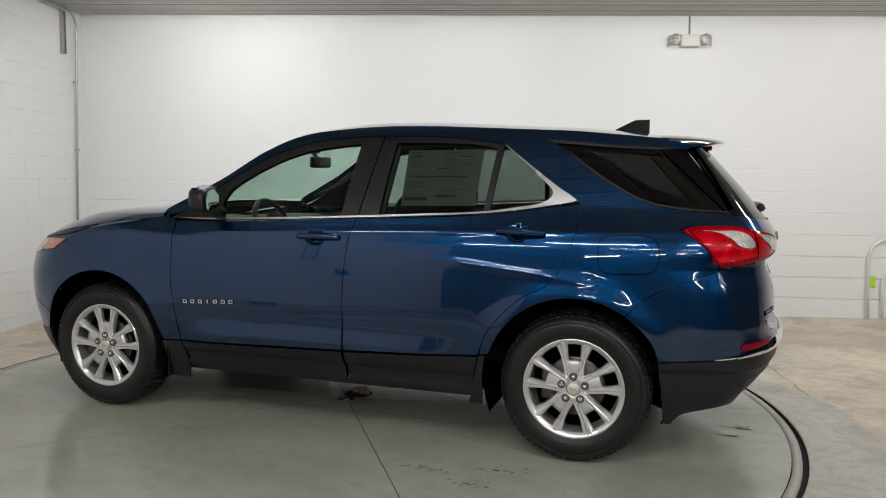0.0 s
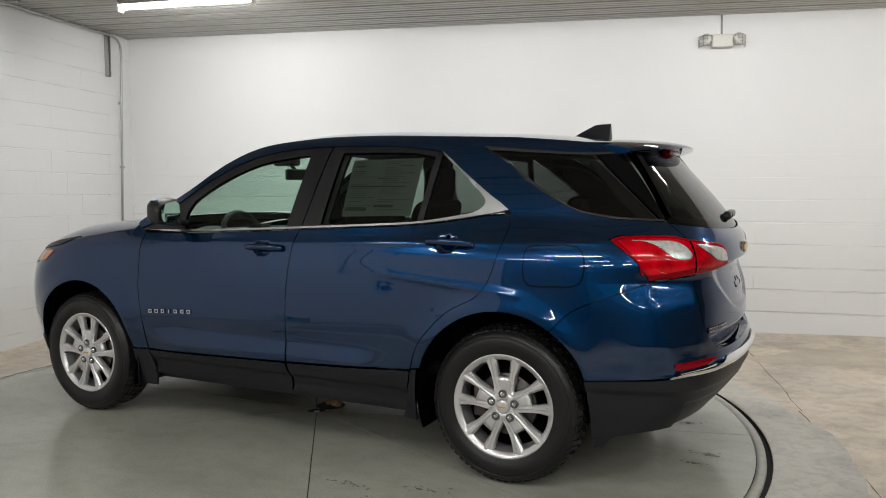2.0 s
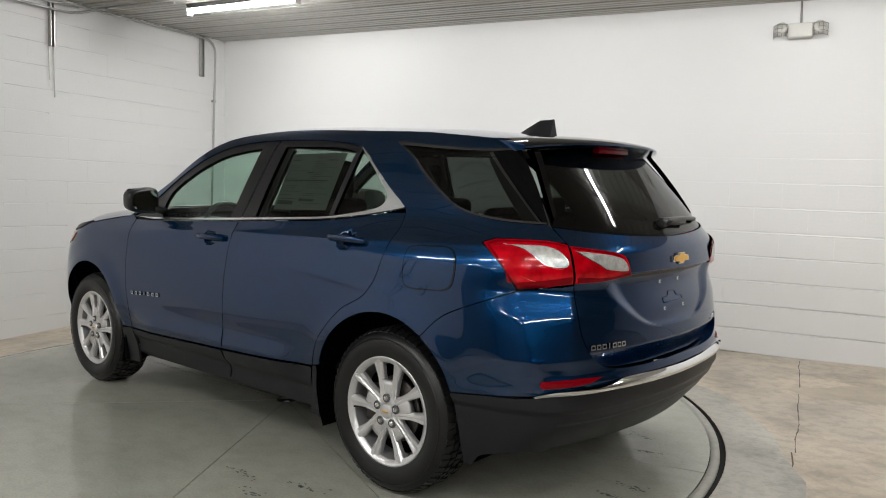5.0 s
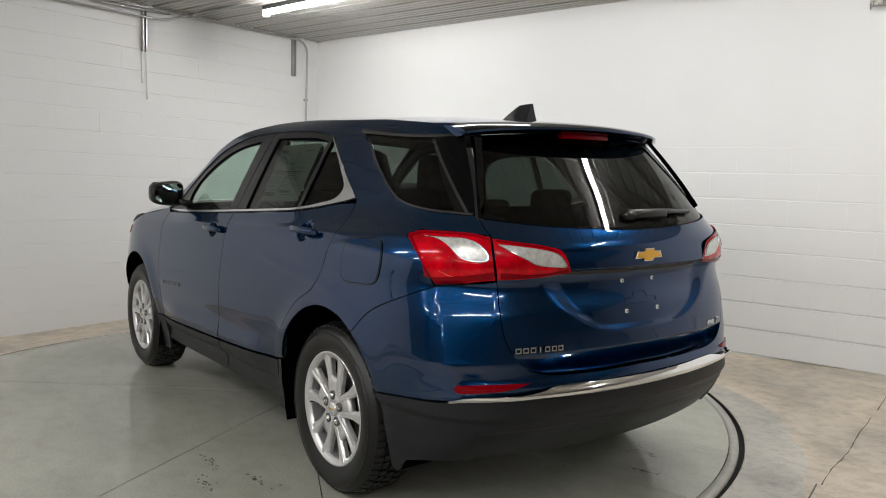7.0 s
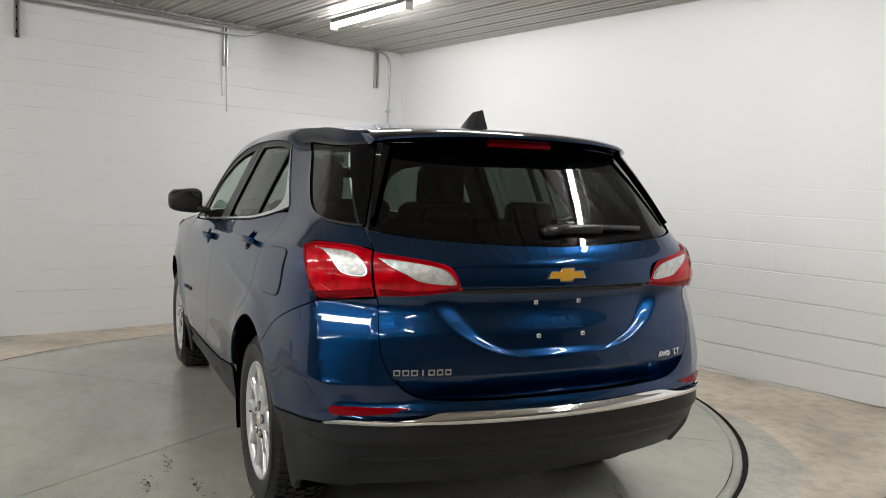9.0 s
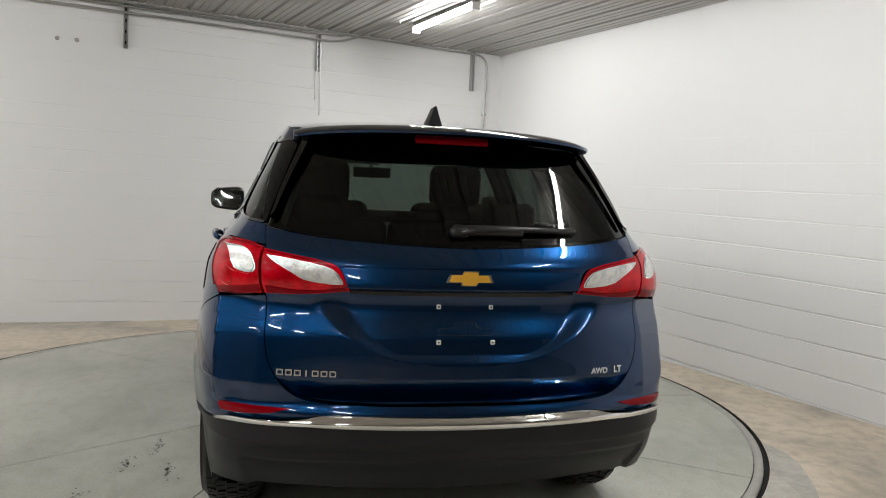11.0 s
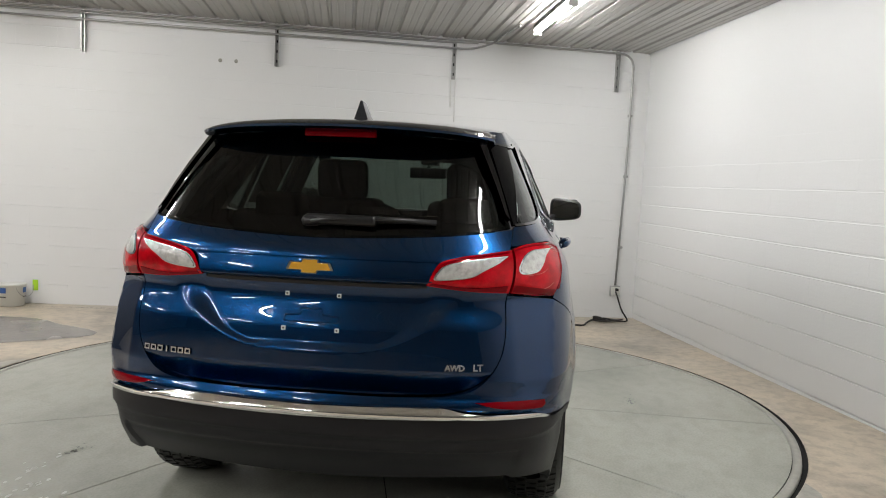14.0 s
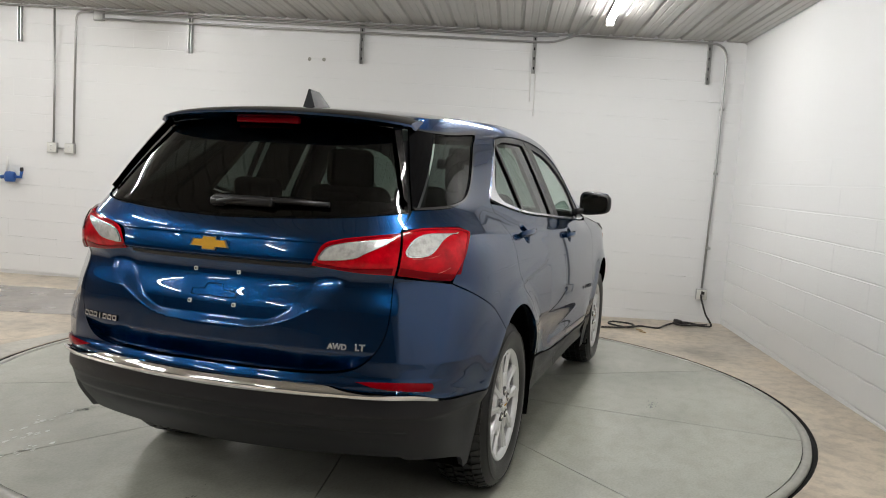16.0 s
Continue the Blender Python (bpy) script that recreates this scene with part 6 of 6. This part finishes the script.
def bucket():
    b = tagged(part("paint_bucket", lathe([(0.0, 0.005), (0.10, 0.0), (0.112, 0.004), (0.125, 0.205), (0.131, 0.208), (0.131, 0.222), (0.124, 0.224), (0.0, 0.224)], 32, "z"), WHITE_PLASTIC), "white plastic paint bucket with blue print by the wall", "bucket")
    b.location = on_left(6.47, 0, 0.17)
    b.location.z = 0.0
    for a0 in (-0.7, 1.5):
        v, f = [], []
        for i in range(9):
            a = a0 + i * 0.11
            v += [(0.1245 * math.cos(a), 0.1245 * math.sin(a), 0.135), (0.1265 * math.cos(a), 0.1265 * math.sin(a), 0.188)]
        for i in range(8):
            f.append((2 * i, 2 * i + 2, 2 * i + 3, 2 * i + 1))
        part("label_patch", (v, f), LABEL_BLUE, b, "blue print patch")
        part("label_line", ([(x * 0.99, y * 0.99, 0.09 + 0.012 * (i % 2)) for i, (x, y, z) in enumerate(v)], f), INK, b)
    part("bail", tube([(0.131 * math.cos(t), 0.04 + 0.131 * math.sin(t) * 0.2 + 0.1, 0.20 - 0.10 * math.sin(t)) for t in np.linspace(0, math.pi, 14)], 0.0025, 6), GALVANISED, b, "wire handle")
    return b


bucket()


# cord on the floor by the corner
def cord(points, r, mat, label):
    pts = [tuple(p) for p in spline(points, 0.03)]
    return tagged(part("power_cord", tube(pts, r, 8), mat), label, "power cord")


cord([(-3.80, 1.62, 0.30), (-3.72, 1.63, 0.26), (-3.68, 1.68, 0.12), (-3.66, 1.74, 0.012), (-3.62, 1.60, 0.011), (-3.58, 1.52, 0.011), (-3.66, 1.45, 0.011), (-3.72, 1.52, 0.011), (-3.60, 1.60, 0.018), (-3.50, 1.48, 0.018), (-3.62, 1.38, 0.012), (-3.70, 1.46, 0.022),
      (-3.58, 1.36, 0.010), (-3.40, 1.30, 0.010), (-3.20, 1.24, 0.010), (-3.22, 1.08, 0.010), (-3.06, 0.98, 0.010), (-3.18, 0.78, 0.010), (-3.32, 0.80, 0.010), (-3.28, 0.98, 0.012), (-3.12, 1.02, 0.018), (-3.00, 0.90, 0.010), (-2.93, 0.74, 0.010)], 0.009, CABLE, "black power cord lying in loops on the floor")
cord([(-3.74, 1.70, 0.010), (-3.66, 1.62, 0.012), (-3.70, 1.50, 0.020), (-3.60, 1.46, 0.024), (-3.54, 1.54, 0.014), (-3.62, 1.58, 0.024)], 0.008, CABLE, "short black cord heaped in the corner")
cord([(-3.02, 1.06, 0.008), (-2.98, 1.12, 0.008), (-2.94, 1.10, 0.008), (-2.88, 1.16, 0.008)], 0.007, TAN_CABLE, "short pale cord end on the floor")
heap = tagged(part("cable_plug", box_bm(-0.05, 0.05, -0.025, 0.025, 0.0, 0.04, 0.01), CABLE), "black triple plug on the floor", "plug")
heap.matrix_basis = pose(-3.60, 1.42, 0.012, 0, 0, 35)
plug = tagged(part("cable_plug", box_bm(-0.014, 0.014, 0.0, 0.05, -0.014, 0.014, 0.005), CABLE), "black plug in the wall socket", "plug")
plug.matrix_basis = left_frame(0.222, 0.318, 0.052)


# ---- emergency light on the back wall ----
def emergency_light():
    base = part("emergency_light", box_bm(-0.088, 0.088, 0.0, 0.095, -0.055, 0.055, 0.012, 3), WHITE_PLASTIC)
    base.matrix_basis = back_frame(5.872, 2.578, 0.0)
    tagged(base, "pale twin-head emergency light with wire guards on the wall", "emergency light")
    for sgn in (-1, 1):
        v, f = lathe([(0.0, -0.02), (0.03, -0.018), (0.048, 0.03), (0.050, 0.05), (0.0, 0.055)], 20, "z")
        head = part("lamp_head", (v, f), WHITE_PLASTIC, base, "pale lamp head")
        head.matrix_basis = Matrix.Translation((sgn * 0.125, 0.06, 0.002)) @ Matrix.Rotation(radians(-68), 4, "X") @ Matrix.Rotation(radians(sgn * 22), 4, "Y")
        for k in range(4):
            z = -0.045 + 0.03 * k
            g = part("guard_wire", tube([(sgn * 0.085, 0.03, z), (sgn * 0.095, 0.115, z), (sgn * 0.165, 0.12, z), (sgn * 0.195, 0.05, z), (sgn * 0.195, 0.01, z)], 0.0028, 6), GALVANISED, base)
        for x in (0.10, 0.13, 0.16, 0.192):
            part("guard_wire", tube([(sgn * x, 0.118 if x < 0.17 else 0.06, -0.045), (sgn * x, 0.118 if x < 0.17 else 0.06, 0.045)], 0.0028, 6), GALVANISED, base)
    part("test_button", lathe([(0.0, -0.003), (0.005, -0.003), (0.006, 0.0)], 10), RED_DEEP, base).location = (0.03, 0.096, -0.035)
    return base


emergency_light()
pipe("conduit", [on_back(5.872, 2.63, 0.02), on_back(5.868, roof_height(5.87, 0), 0.02)], 0.0085, GALVANISED, "thin conduit from the emergency light to the ceiling")
pipe("bent_rail", [on_back(7.625, 0.0, 0.03), on_back(7.60, 0.62, 0.03), on_back(7.68, 0.74, 0.03), on_back(7.86, 0.76, 0.03)], 0.012, WHITE_PAINT, "white painted bent pipe low on the wall", "pipe", rounding=0.1)
pipe("bent_rail", [on_back(7.76, 0.0, 0.03), on_back(7.735, 0.36, 0.03), on_back(7.80, 0.44, 0.03)], 0.012, WHITE_PAINT, "white painted bent pipe low on the wall", "pipe", rounding=0.1)


# ---- floor marks ----
def wander(a, b, width, name, mat, label, seed, n=40, stray=0.02, z=0.0012):
    r = random.Random(seed)
    a, b = Vector(a), Vector(b)
    d = (b - a).normalized()
    s = Vector((-d.y, d.x, 0))
    v, f = [], []
    off = 0.0
    for i in range(n + 1):
        off += r.uniform(-1, 1) * stray / 3
        off *= 0.93
        w = width * r.uniform(0.35, 1.0)
        p = a.lerp(b, i / n) + s * off
        v += [(*(p + s * w / 2).xy, z), (*(p - s * w / 2).xy, z)]
    for i in range(n):
        f.append((2 * i, 2 * i + 1, 2 * i + 3, 2 * i + 2))
    return tagged(part(name, mesh(name, v, f, mat, False)), label, "crack", kind="structure")


wander((1.90, 3.20, 0), (2.52, 0.93, 0), 0.008, "floor_crack", CRACK, "dark worn joint in the floor", 3)
wander((2.52, 0.93, 0), (3.6, -2.6, 0), 0.008, "floor_crack", CRACK, "dark worn joint in the floor", 5)
wander((-2.9, -1.9, 0), (-2.2, -5.2, 0), 0.008, "floor_crack", GAP, "thin dark crack in the floor", 8)


def chips(centres, name, mat, label, seed, size=0.02, spread=0.09, count=16):
    """Scattered flat flakes on the floor."""
    r = random.Random(seed)
    v, f = [], []
    for cx, cy in centres:
        for _ in range(count):
            a, d = r.uniform(0, 6.28), abs(r.gauss(0, spread))
            x, y = cx + d * math.cos(a) * 1.6, cy + d * math.sin(a) * 0.6
            b = len(v)
            k = r.randint(5, 8)
            s = size * r.uniform(0.2, 1.0)
            for i in range(k):
                t = 2 * math.pi * i / k
                q = s * r.uniform(0.5, 1.0)
                v.append((x + q * math.cos(t) * 1.5, y + q * math.sin(t) * 0.7, 0.0014))
            f.append(tuple(range(b, b + k)))
    return tagged(part(name, mesh(name, v, f, mat, False)), label, "floor debris", kind="stuff")


chips([(0.70, -1.17), (0.95, -1.27), (1.05, -1.08), (2.10, -0.22), (2.15, -0.08), (1.82, 0.62), (1.99, 0.42), (-0.35, 1.4), (1.35, -1.42)], "floor_scuffs", material("dark_floor_stain", (0.09, 0.092, 0.085), rough=0.7, grain=0.4, grain_scale=60), "dark chipped scuffs in the turntable surface", 6, 0.011, 0.04, 30)
chips([(1.78, -1.33), (1.97, -1.20), (1.60, -1.45)], "paint_spatter", material("pale_spatter", (0.5, 0.5, 0.47), rough=0.7), "pale dried spatter on the floor", 9, 0.02, 0.06, 14)
chips([(2.70, 0.10)], "paper_scrap", PAPER, "pale scrap on the floor", 2, 0.02, 0.004, 2)


# ---- wall blocks: last, one object a block ----
def block_mesh(w, h, joint, sink, upright):
    """A painted block face with softened arrises; x along, y out, z up, from its lower left corner."""
    rect = lambda x0, x1, z0, z1, y: [(x0, y, z0), (x1, y, z0), (x1, y, z1), (x0, y, z1)]
    e = upright * 0.0004
    v = rect(e, w - e, joint, h - joint, -0.014) + rect(e, w - e, joint, h - joint, -sink) + rect(e + upright * 0.0016, w - e - upright * 0.0016, joint + 0.0045, h - joint - 0.003, 0.0)
    f = [(8, 11, 10, 9)] + [(k + i, k + 4 + i, k + 4 + (i + 1) % 4, k + (i + 1) % 4) for k in (0, 4) for i in range(4)]
    me = mesh("block", v, f, WALL)
    me.set_sharp_from_angle(angle=radians(5))
    return me


def lay_blocks(wall, m, slope, columns, far_columns, seed, joint, sink, upright):
    r = random.Random(seed)
    full = [block_mesh(0.4, 0.2, joint * k, sink * k, upright * q) for k, q in ((0.35, 0.2), (0.8, 0.6), (1.0, 0.3), (1.25, 1.0))]
    half = [block_mesh(0.2, 0.2, joint, sink, upright)]
    inv = wall.matrix_basis.inverted()
    tilt = m @ Matrix.Rotation(-math.atan(slope), 4, "Y")
    rest_v, rest_f = [], []
    for row in range(15):
        z = 0.26 - 0.4 + row * 0.2
        u = 0.0
        col = 0
        while u < far_columns:
            me, w = (half[0], 0.2) if row % 2 and col == 0 else (r.choice(full), 0.4)
            place = tilt @ Matrix.Translation((u, r.uniform(-0.0004, 0.0006), z))
            if u < columns:
                ob = new("block", me)
                ob.parent = wall
                ob.matrix_basis = inv @ place
            else:
                b = len(rest_v)
                rest_v += [inv @ place @ v.co for v in me.vertices]
                rest_f += [tuple(b + i for i in p.vertices) for p in me.polygons]
            u += w
            col += 1
    sharpen(tagged(part("far_blocks", mesh("far_blocks", rest_v, rest_f, WALL), None, wall), kind="stuff"), 5)


lay_blocks(wall_back, BACK_WALL, -0.0109, 7.9, 10.8, 1, 0.0032, 0.007, 0.25)
lay_blocks(wall_left, LEFT_WALL, 0.022, 7.9, 10.2, 2, 0.0009, 0.0013, 0.08)
